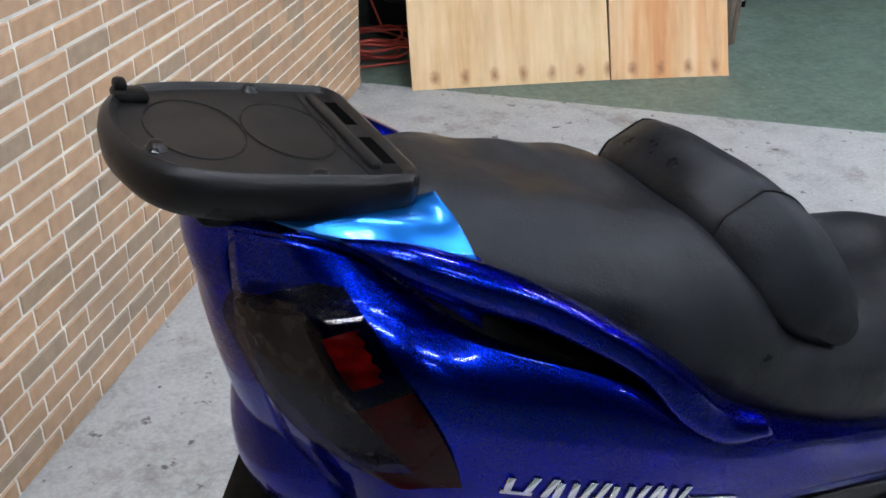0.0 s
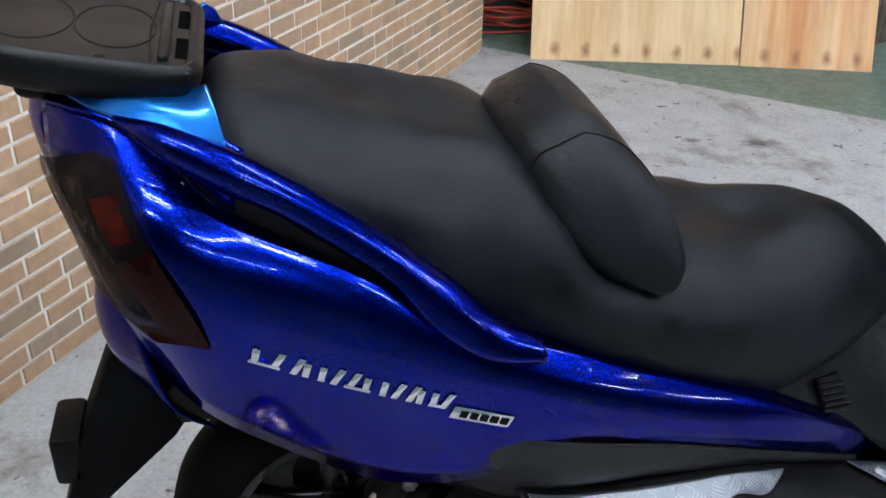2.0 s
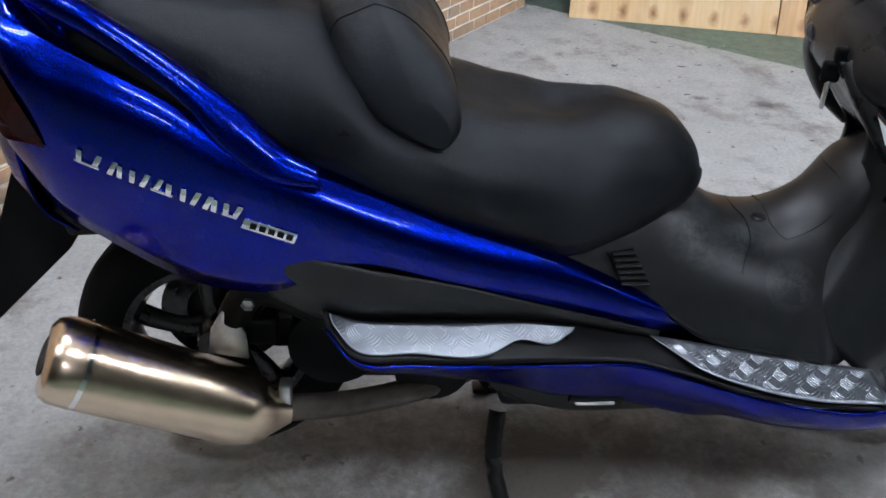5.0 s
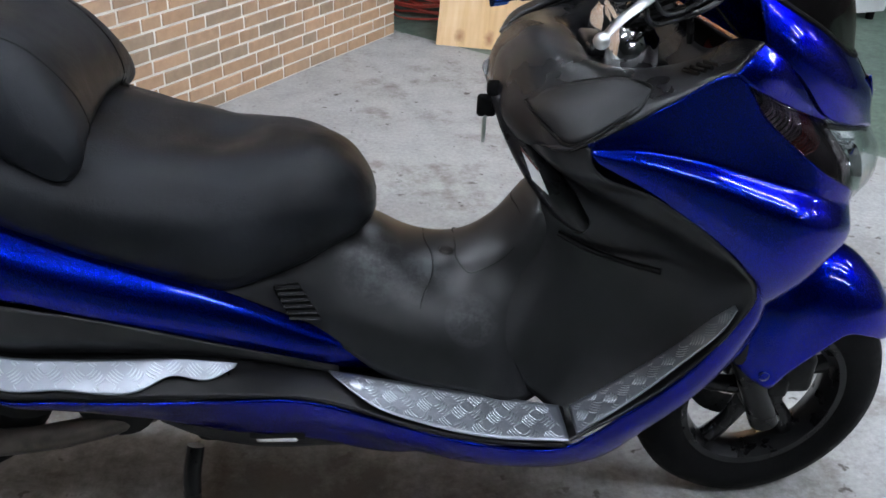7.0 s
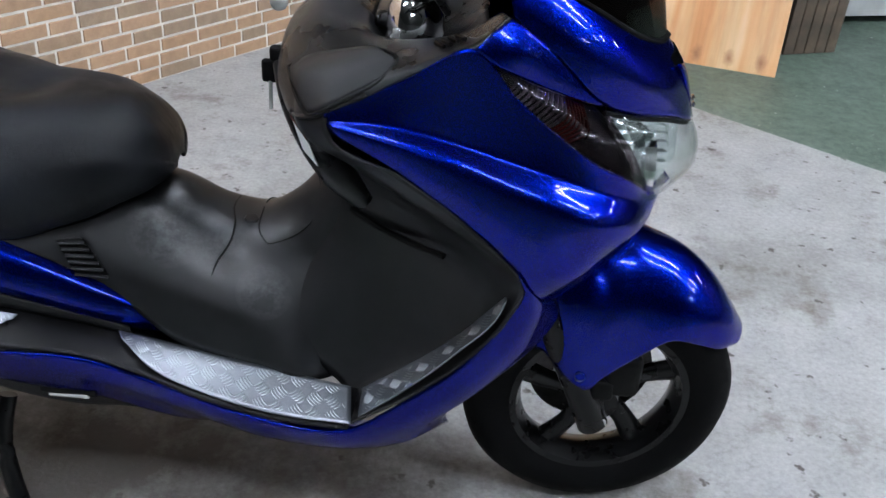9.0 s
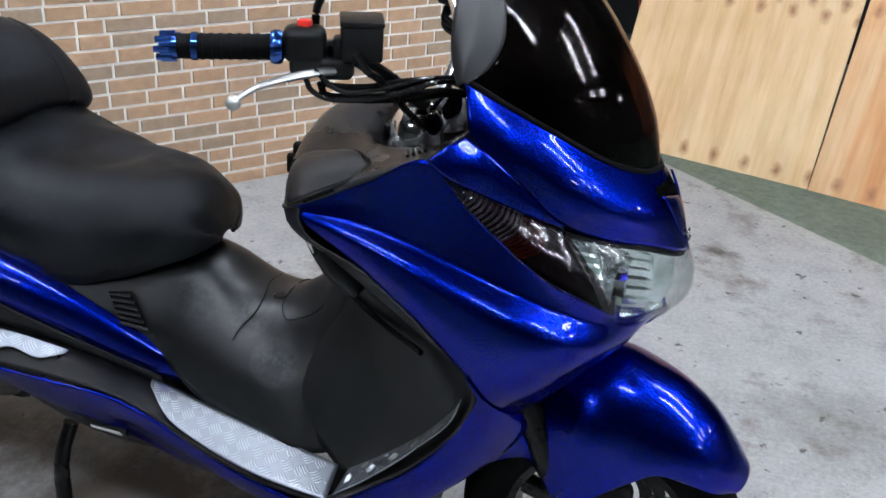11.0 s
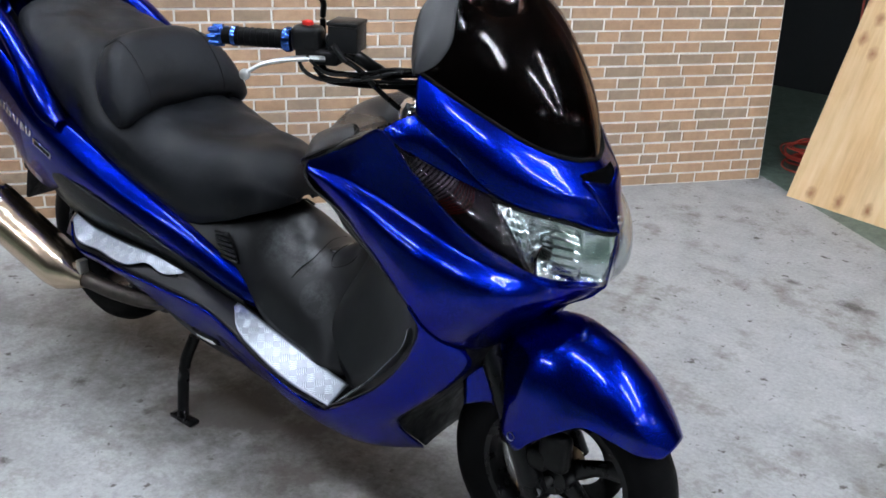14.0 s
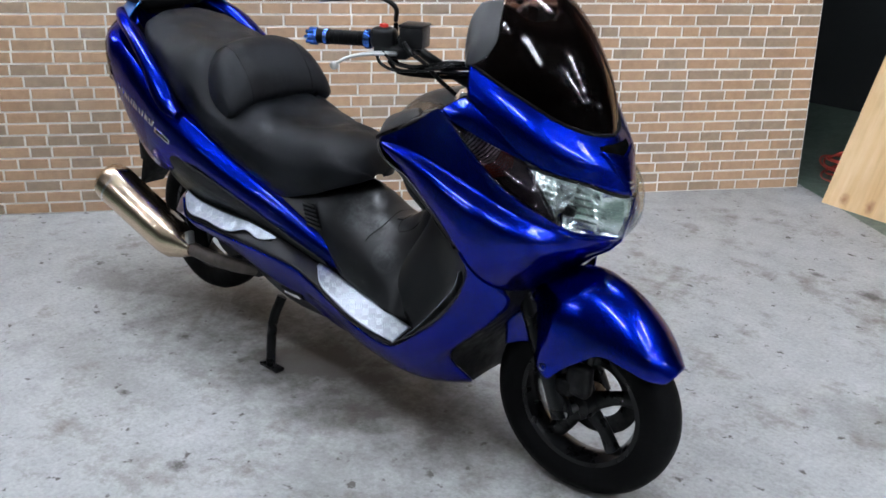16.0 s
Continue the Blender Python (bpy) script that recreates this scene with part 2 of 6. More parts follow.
def brick_material():
    m, nt, b = nodes_of("fired_brick_face")
    tc = nt.nodes.new("ShaderNodeTexCoord")
    gm = nt.nodes.new("ShaderNodeNewGeometry")
    oi = nt.nodes.new("ShaderNodeObjectInfo")
    co = gm.outputs["Position"]
    rnd = calc(nt, "FRACT", calc(nt, "ADD", gm.outputs["Random Per Island"], oi.outputs["Random"]))
    base = ramp(nt, rnd, [(0.0, (0.403, 0.240, 0.137)), (0.3, (0.468, 0.280, 0.156)), (0.52, (0.520, 0.325, 0.195)), (0.74, (0.429, 0.267, 0.156)), (0.82, (0.290, 0.212, 0.145)), (1.0, (0.280, 0.215, 0.156))])
    base = mixed(nt, 0.35, base, ramp(nt, noise_of(nt, co, 26, 6, 0.65), [(0.3, (0.260, 0.169, 0.104)), (0.68, (0.600, 0.416, 0.260))]))
    base = mixed(nt, ramp(nt, noise_of(nt, co, 2.2, 4), [(0.5, (0, 0, 0)), (0.75, (0.455, 0.455, 0.455))]), base, (0.260, 0.202, 0.156))
    nt.links.new(base, b.inputs["Base Color"])
    b.inputs["Roughness"].default_value = 0.62
    bp = nt.nodes.new("ShaderNodeBump")
    bp.inputs["Strength"].default_value, bp.inputs["Distance"].default_value = 0.35, 0.003
    nt.links.new(noise_of(nt, co, 90, 6), bp.inputs["Height"])
    nt.links.new(bp.outputs["Normal"], b.inputs["Normal"])
    return m


def ply_material(name, tint):
    m, nt, b = nodes_of(name)
    co = nt.nodes.new("ShaderNodeTexCoord").outputs["Object"]
    mp = nt.nodes.new("ShaderNodeMapping")
    mp.inputs["Scale"].default_value = (9, 9, 0.9)
    nt.links.new(co, mp.inputs["Vector"])
    grain = noise_of(nt, mp.outputs["Vector"], 2.2, 8, 0.65)
    base = ramp(nt, grain, [(0.28, (0.5, 0.31, 0.14)), (0.5, (0.7, 0.49, 0.26)), (0.7, (0.8, 0.61, 0.37))])
    base = mixed(nt, 0.3, base, ramp(nt, noise_of(nt, co, 2.5, 4), [(0.35, (0.62, 0.4, 0.21)), (0.65, (0.8, 0.63, 0.41))]))
    streak = ramp(nt, noise_of(nt, mp.outputs["Vector"], 0.7, 3), [(0.35, (1, 1, 1)), (0.62, tint)])
    base = mixed(nt, 1.0, base, streak, "MULTIPLY")
    # rows of rust-brown fastener stains
    sep = nt.nodes.new("ShaderNodeSeparateXYZ")
    nt.links.new(co, sep.inputs[0])
    wob = calc(nt, "MULTIPLY", calc(nt, "SUBTRACT", noise_of(nt, co, 30, 4), 0.5), 0.03)
    fac = None
    for z0, pitch, shift in ((0.05, 0.14, 0.03), (0.74, 0.14, 0.02), (0.80, 0.14, 0.09), (0.9, 0.14, 0.05), (0.98, 0.14, 0.0)):
        dx = calc(nt, "SUBTRACT", calc(nt, "PINGPONG", calc(nt, "ADD", sep.outputs["X"], shift), pitch / 2), 0.0)
        dz = calc(nt, "SUBTRACT", sep.outputs["Z"], z0)
        d = calc(nt, "SQRT", calc(nt, "ADD", calc(nt, "POWER", dx, 2.0), calc(nt, "POWER", calc(nt, "MULTIPLY", dz, 0.7), 2.0)))
        d = calc(nt, "ADD", d, wob)
        f = calc(nt, "SUBTRACT", 1.0, calc(nt, "DIVIDE", d, 0.03))
        fac = f if fac is None else calc(nt, "MAXIMUM", fac, f)
    fac = calc(nt, "MINIMUM", calc(nt, "MAXIMUM", fac, 0.0), 0.95)
    nt.links.new(mixed(nt, fac, base, (0.3, 0.12, 0.045)), b.inputs["Base Color"])
    b.inputs["Roughness"].default_value = 0.62
    bp = nt.nodes.new("ShaderNodeBump")
    bp.inputs["Strength"].default_value, bp.inputs["Distance"].default_value = 0.25, 0.002
    nt.links.new(grain, bp.inputs["Height"])
    nt.links.new(bp.outputs["Normal"], b.inputs["Normal"])
    return m


def plate_material():
    m, nt, b = nodes_of("bright_tread_plate")
    b.inputs["Base Color"].default_value = (0.31, 0.335, 0.37, 1)
    b.inputs["Metallic"].default_value = 1.0
    co = nt.nodes.new("ShaderNodeTexCoord").outputs["Object"]
    n = noise_of(nt, co, 14, 6)
    r = nt.nodes.new("ShaderNodeMapRange")
    r.inputs["To Min"].default_value, r.inputs["To Max"].default_value = 0.34, 0.52
    nt.links.new(n, r.inputs["Value"])
    nt.links.new(r.outputs["Result"], b.inputs["Roughness"])
    return m


BARS = mat("polished_tread_marks", (0.42, 0.45, 0.49), 0.34, 1.0, 0, 0.1, 40.0)
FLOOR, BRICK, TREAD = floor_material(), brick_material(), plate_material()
PLY, REDPLY = ply_material("plywood_face", (0.95, 0.88, 0.78)), ply_material("red_plywood_face", (0.85, 0.55, 0.36))
MORTAR = mat("pale_mortar", (0.82, 0.79, 0.73), 0.8, 0, 0, 0.15, 12.0, 0.4, 200.0)


def worn_plastic():
    """Black plastic rubbed grey where shoes scrape it."""
    m, nt, b = nodes_of("scuffed_black_plastic")
    co = nt.nodes.new("ShaderNodeTexCoord").outputs["Object"]
    fac = None
    for spot, r in (((0.8, -0.085, 0.61), 0.075), ((0.88, -0.08, 0.585), 0.06), ((0.78, 0.05, 0.64), 0.07), ((0.97, -0.13, 0.52), 0.05)):
        dist = nt.nodes.new("ShaderNodeVectorMath")
        dist.operation = "DISTANCE"
        dist.inputs[1].default_value = spot
        nt.links.new(co, dist.inputs[0])
        f = calc(nt, "SUBTRACT", 1.0, calc(nt, "DIVIDE", dist.outputs["Value"], r))
        fac = f if fac is None else calc(nt, "MAXIMUM", fac, f)
    scuff = calc(nt, "MULTIPLY", calc(nt, "POWER", calc(nt, "MAXIMUM", fac, 0.0), 0.5), calc(nt, "MULTIPLY", calc(nt, "MAXIMUM", calc(nt, "SUBTRACT", noise_of(nt, co, 22, 8, 0.8), 0.44), 0.0), 6.0))
    col = mixed(nt, ramp(nt, noise_of(nt, co, 12, 6), [(0.3, (0, 0, 0)), (0.7, (1, 1, 1))]), (0.006, 0.006, 0.0066), (0.013, 0.013, 0.0142))
    nt.links.new(mixed(nt, calc(nt, "MINIMUM", scuff, 0.8), col, (0.05, 0.053, 0.056)), b.inputs["Base Color"])
    b.inputs["Roughness"].default_value = 0.38
    b.inputs["Specular IOR Level"].default_value = 0.32
    return m


SCUFFED = worn_plastic()


# ---- mesh helpers ----
def link(name, me, material, parent=None, label="", smooth=True):
    me.materials.append(material)
    if smooth:
        me.polygons.foreach_set("use_smooth", [True] * len(me.polygons))
    ob = new(name, me)
    ob.parent = parent
    return tagged(ob, label)


def part(name, bm, material, parent=None, label="", smooth=True, angle=40):
    bm.normal_update()
    me = bpy.data.meshes.new(name)
    bm.to_mesh(me)
    bm.free()
    ob = link(name, me, material, parent, label, smooth)
    if smooth and angle:
        me.set_sharp_from_angle(angle=radians(angle))
    return ob


def thing(name, label, category, group="", kind="", at=(0, 0, 0)):
    ob = new(name)
    ob.empty_display_size = 0.1
    ob.location = at
    return tagged(ob, label, category, group, kind)


def spline(pts, n):
    """n points on a smooth curve through pts, with tangents weighted by the spans."""
    p = [Vector(q) for q in pts]
    k = len(p) - 1
    d = [max((p[i + 1] - p[i]).length, 1e-6) for i in range(k)]
    m = [(p[1] - p[0]) / d[0]]
    for i in range(1, k):
        m.append(((p[i] - p[i - 1]) / d[i - 1] * d[i] + (p[i + 1] - p[i]) / d[i] * d[i - 1]) / (d[i - 1] + d[i]))
    m.append((p[k] - p[k - 1]) / d[k - 1])
    out = []
    for i in range(n):
        u = i * k / (n - 1)
        j = min(int(u), k - 1)
        t = u - j
        a, b = (2 * t ** 3 - 3 * t * t + 1), (t ** 3 - 2 * t * t + t)
        out.append(a * p[j] + b * d[j] * m[j] + (1 - a) * p[j + 1] + (t ** 3 - t * t) * d[j] * m[j + 1])
    return out


def bent(row, folds, each, soften):
    """A row's curve, broken at the points numbered in folds, each fold rounded a little."""
    cuts = [0] + sorted(folds) + [len(row) - 1]
    out = []
    for a, b in zip(cuts[:-1], cuts[1:]):
        seg = spline(row[a:b + 1], (b - a) * each + 1)
        out += seg if not out else seg[1:]
    for c in folds:
        for r in range(soften):
            i0 = c * each
            span = range(max(1, i0 - 1 - r), min(len(out) - 1, i0 + 2 + r))
            new_at = {i: (out[i - 1] + 2 * out[i] + out[i + 1]) / 4 for i in span}
            for i, q in new_at.items():
                out[i] = q
    return out


def panel(name, rows, material, parent, label="", folds=(), each=8, along=9, side=-1, mid=False, thick=0.004, soften=2, breaks=()):
    """A bodywork panel through rows of (x, distance from the centre plane, z), with folds along it.
    mid: the rows start on the centre plane and are mirrored across it."""
    if mid:
        k = len(rows[0]) - 1
        rows = [[(x, -w, z) for x, w, z in r[::-1]] + [(x, w, z) for x, w, z in r[1:]] for r in rows]
        folds = sorted({k - f for f in folds} | {k + f for f in folds})
    else:
        rows = [[(x, side * w, z) for x, w, z in r] for r in rows]
    lines = [bent(r, folds, each, soften) for r in rows]
    cols = [bent([l[j] for l in lines], breaks, along, 1) for j in range(len(lines[0]))]
    bm = grid_mesh([list(r) for r in zip(*cols)], flip=not mid and side > 0)
    ob = part(name, bm, material, parent, label, angle=70)
    if thick:
        so = ob.modifiers.new("thickness", "SOLIDIFY")
        so.thickness, so.offset = thick, -1 if side > 0 and not mid else 1
    return ob


def grid_mesh(rows, flip=False, closed=False):
    bm = bmesh.new()
    vs = [[bm.verts.new(p) for p in r] for r in rows]
    n = len(rows[0])
    for i in range(len(rows) - 1):
        for j in range(n if closed else n - 1):
            q = (vs[i][j], vs[i + 1][j], vs[i + 1][(j + 1) % n], vs[i][(j + 1) % n])
            try:
                bm.faces.new(q[::-1] if flip else q)
            except ValueError:
                pass
    return bm


def skin(name, rows, material, parent, label="", nu=28, nv=12, side=-1, thick=0.004, angle=50):
    """A curved panel through rows of (x, distance from the centre plane, z)."""
    lines = [spline([(x, side * w, z) for x, w, z in r], nv) for r in rows]
    cols = [spline([l[j] for l in lines], nu) for j in range(nv)]
    bm = grid_mesh([[cols[j][i] for j in range(nv)] for i in range(nu)], flip=side > 0)
    ob = part(name, bm, material, parent, label, angle=angle)
    if thick:
        so = ob.modifiers.new("thickness", "SOLIDIFY")
        so.thickness, so.offset = thick, -1 if side > 0 else 1
    return ob


def both(name, rows, material, parent, label="", **k):
    return [skin(name, rows, material, parent, label, side=s, **k) for s in (-1, 1)]


def across(name, rows, material, parent, label="", nu=28, nv=17, thick=0.004, angle=50):
    """A panel across the centre plane: rows of (x, half width, z) from the centre to the side, mirrored."""
    full = [[(x, -w, z) for x, w, z in r[::-1]] + [(x, w, z) for x, w, z in r[1:]] for r in rows]
    lines = [spline(r, nv) for r in full]
    cols = [spline([l[j] for l in lines], nu) for j in range(nv)]
    bm = grid_mesh([[cols[j][i] for j in range(nv)] for i in range(nu)])
    ob = part(name, bm, material, parent, label, angle=angle)
    if thick:
        so = ob.modifiers.new("thickness", "SOLIDIFY")
        so.thickness, so.offset = thick, 1
    return ob


def tube(pts, r, segs=12, n=0, flat=1.0, up=(0, 0, 1), caps=True, ends=None):
    """A round or flattened tube along pts; r a number or one per point."""
    k = n or max(2, len(pts))
    line = spline(pts, k) if n else [Vector(p) for p in pts]
    rs = r if isinstance(r, (list, tuple)) else [r] * len(pts)
    rr = [rs[min(len(rs) - 1, int(i * (len(rs) - 1) / (k - 1)))] * (1 - (i * (len(rs) - 1) / (k - 1)) % 1) + rs[min(len(rs) - 1, int(i * (len(rs) - 1) / (k - 1)) + 1)] * ((i * (len(rs) - 1) / (k - 1)) % 1) for i in range(k)]
    rows = []
    for i, c in enumerate(line):
        d = (line[min(i + 1, k - 1)] - line[max(i - 1, 0)]).normalized()
        u = Vector(up)
        if abs(d.dot(u)) > 0.95:
            u = Vector((1, 0, 0))
        a = d.cross(u).normalized()
        b = a.cross(d)
        rows.append([c + rr[i] * (math.cos(2 * math.pi * j / segs) * a + flat * math.sin(2 * math.pi * j / segs) * b) for j in range(segs)])
    bm = grid_mesh(rows, closed=True)
    if caps:
        bm.verts.ensure_lookup_table()
        bm.faces.new([bm.verts[j] for j in range(segs)])
        bm.faces.new([bm.verts[(k - 1) * segs + j] for j in range(segs)][::-1])
    bmesh.ops.recalc_face_normals(bm, faces=bm.faces)
    return bm


def lathe(profile, segs=48, axis="y", at=(0, 0, 0), closed_profile=False):
    """profile of (radius, offset along the axis), turned about it."""
    at = Vector(at)
    rows = []
    for j in range(segs):
        a = 2 * math.pi * j / segs
        c, s = math.cos(a), math.sin(a)
        rows.append([at + (Vector((r * c, h, r * s)) if axis == "y" else Vector((r * c, r * s, h)) if axis == "z" else Vector((h, r * c, r * s))) for r, h in profile])
    rows.append(rows[0])
    bm = grid_mesh(rows, closed=closed_profile)
    bmesh.ops.remove_doubles(bm, verts=bm.verts, dist=1e-5)
    bmesh.ops.recalc_face_normals(bm, faces=bm.faces)
    return bm


def box(size, at=(0, 0, 0), bevel=0.004, segs=2, turn=None):
    bm = bmesh.new()
    bmesh.ops.create_cube(bm, size=1)
    bmesh.ops.scale(bm, vec=size, verts=bm.verts)
    if bevel:
        bmesh.ops.bevel(bm, geom=bm.edges[:], offset=min(bevel, min(size) * 0.45), segments=segs, affect="EDGES", profile=0.5)
    if turn is not None:
        bmesh.ops.transform(bm, matrix=turn, verts=bm.verts)
    bmesh.ops.translate(bm, vec=at, verts=bm.verts)
    return bm


def merge(*bms):
    out = bms[0]
    for b in bms[1:]:
        me = bpy.data.meshes.new("t")
        b.to_mesh(me)
        b.free()
        out.from_mesh(me)
        bpy.data.meshes.remove(me)
    return out


def slab(outline, depth, way, bevel=0.0):
    """A flat outline of 3D points, given depth along way."""
    bm = bmesh.new()
    f = bm.faces.new([bm.verts.new(p) for p in outline])
    r = bmesh.ops.extrude_face_region(bm, geom=[f])
    bmesh.ops.translate(bm, vec=Vector(way).normalized() * depth, verts=[v for v in r["geom"] if isinstance(v, bmesh.types.BMVert)])
    bmesh.ops.recalc_face_normals(bm, faces=bm.faces)
    if bevel:
        bmesh.ops.bevel(bm, geom=bm.edges[:], offset=bevel, segments=2, affect="EDGES", profile=0.5)
    return bm


# ---- the place ----
def hall():
    bm = bmesh.new()
    bmesh.ops.create_grid(bm, x_segments=2, y_segments=2, size=9)
    bmesh.ops.translate(bm, vec=(1.5, -1.5, 0), verts=bm.verts)
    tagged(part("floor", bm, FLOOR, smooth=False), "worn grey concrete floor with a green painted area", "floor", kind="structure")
    tagged(part("ceiling", box((18, 18, 0.1), (1.5, -1.5, 3.25), 0), CEILP, smooth=False), "grey board ceiling of the hall", "ceiling", kind="structure")
    for name, size, at in (("wall_east", (0.15, 18, 3.2), (10.5, -1.5, 1.6)), ("wall_west", (0.15, 18, 3.2), (-7.5, -1.5, 1.6)), ("wall_south", (18, 0.15, 3.2), (1.5, -10.5, 1.6)), ("wall_north", (18, 0.15, 3.2), (1.5, 7.5, 1.6))):
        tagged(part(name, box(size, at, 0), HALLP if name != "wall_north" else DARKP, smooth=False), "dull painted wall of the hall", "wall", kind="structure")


def tube_light():
    ob = thing("ceiling_light", "white twin-tube fluorescent fitting under the ceiling", "lamp", "ceiling tube lights")
    part("housing", box((1.26, 0.22, 0.05), (0, 0, 3.16), 0.01), mat("white_enamel", (0.75, 0.76, 0.76), 0.4), ob)
    for y in (-0.07, 0.07):
        part("lit_tube", tube([(-0.58, y, 3.09), (0.58, y, 3.09)], 0.022, 12), TUBE, ob, "glowing white fluorescent tube")
    return ob


def brick_wall():
    """A partition with brick-pattern facing; its free end leans a little back."""
    long, high, thick = 5.6, 2.4, 0.12
    wall = part("wall_brick", slab([(-long, 0, 0), (0, 0, 0), (-0.1, 0, high), (-long, 0, high)], thick, (0, 1, 0)), MORTAR, smooth=False)
    wall.matrix_basis = Matrix.LocRotScale(END, Euler((0, 0, radians(WALL_TURN))), None)
    tagged(wall, "brown and grey brick-faced partition wall with white joints", "wall", kind="structure")
    return wall


def bricks_on(wall):
    """Brick faces proud of the mortar: near ones singly, the rest joined."""
    rng = random.Random(4)
    course, joint = 0.0535, 0.0085
    rest, shared, made = bmesh.new(), {}, 0

    def block(bm, l):
        h, d = course - joint, 0.0035
        b = 0.0025
        lo = [(0, 0), (l, 0), (l, h), (0, h)]
        hi = [(b, b), (l - b, b), (l - b, h - b), (b, h - b)]
        v0 = [bm.verts.new((x, 0.001, z)) for x, z in lo]
        v1 = [bm.verts.new((x, -d, z)) for x, z in hi]
        bm.faces.new(v1)
        for i in range(4):
            bm.faces.new((v0[i], v0[(i + 1) % 4], v1[(i + 1) % 4], v1[i]))
        return v0 + v1

    lengths = (0.085, 0.105, 0.125, 0.145, 0.165, 0.185)
    for c in range(44):
        z = 0.004 + c * course
        end = -0.004 - 0.1 * (z / 2.4)
        x = end
        first = True
        while x > -5.55:
            l = rng.choice((0.04, 0.07, 0.11, 0.145)) if first else rng.choice(lengths + (0.125, 0.145, 0.165))
            first = False
            x -= l
            if x > -2.35 and z < 1.05 and made < 300:
                if l not in shared:
                    bm = bmesh.new()
                    block(bm, l)
                    bmesh.ops.recalc_face_normals(bm, faces=bm.faces)
                    me = bpy.data.meshes.new("brick")
                    bm.to_mesh(me)
                    bm.free()
                    me.materials.append(BRICK)
                    shared[l] = me
                ob = new("brick", shared[l])
                ob.parent = wall
                ob.location = (x, -0.001 + rng.uniform(-0.0006, 0.0006), z + rng.uniform(-0.0008, 0.0008))
                made += 1
            else:
                bmesh.ops.translate(rest, vec=(x, -0.001, z), verts=block(rest, l))
            x -= joint
    bmesh.ops.recalc_face_normals(rest, faces=rest.faces)
    tagged(part("bricks", rest, BRICK, wall, smooth=False), kind="stuff")


def plywood(name_at, length, height, turn, lean, label, face):
    ob = part("plywood_sheet", box((length, 0.015, height), (length / 2, 0.0075, height / 2), 0.0015, 1), face, smooth=False)
    ob.matrix_basis = pose(*name_at, 0, 0, turn) @ pose(0, 0, 0, -lean, 0, 0)
    return tagged(ob, label, "plywood", "plywood sheets leaning in a row")


hall()
lamp = tube_light()
GRID = [Vector(p) for p in ((-0.3, -0.1, 0), (1.5, 0.9, 0), (-1.4, -1.2, 0), (0.9, -1.7, 0), (2.9, -1.5, 0), (4.2, 0.5, 0), (5.45, 0.5, 0), (4.6, -0.42, 0), (5.85, -0.42, 0), (7.9, -0.42, 0), (7.9, 0.5, 0), (9.4, -2.4, 0), (9.4, 2.4, 0), (0.2, -4.9, 0))]
lamp.matrix_basis = pose(GRID[0].x, GRID[0].y, 0)
for g in GRID[1:]:
    copy_thing(lamp, pose(g.x, g.y, 0))
WALL = brick_wall()
plywood((1.112, 2.869, 0), 0.957, 1.8, -12.0, 24, "pale plywood sheet with brown knots leaning back on the green floor", PLY)
plywood((2.05, 2.665, 0.0), 0.6, 1.8, -14.5, 24, "reddish plywood sheet with a pale streak leaning beside another", REDPLY)


def crate():
    ob = thing("timber_stack", "dark weathered timber block standing on the green floor", "timber")
    for i in range(5):
        part("board", box((0.055, 0.3, 1.1), (0.03 + i * 0.058, 0.15, 0.55), 0.004), OLDWOOD, ob)
    ob.matrix_basis = pose(2.74, 2.82, 0, 0, 0, 20)
    cab = thing("steel_cabinet", "pale grey steel cabinet on short dark feet", "cabinet")
    part("body", box((0.5, 0.45, 1.0), (0.25, 0.225, 0.55), 0.012), BOXGREY, cab)
    for x in (0.05, 0.45):
        for y in (0.05, 0.4):
            part("foot", lathe([(0.0, 0), (0.022, 0), (0.022, 0.052), (0, 0.052)], 12, "z", (x, y, 0)), RUBBER, cab)
    cab.matrix_basis = pose(3.14, 3.32, 0, 0, 0, 17)


crate()


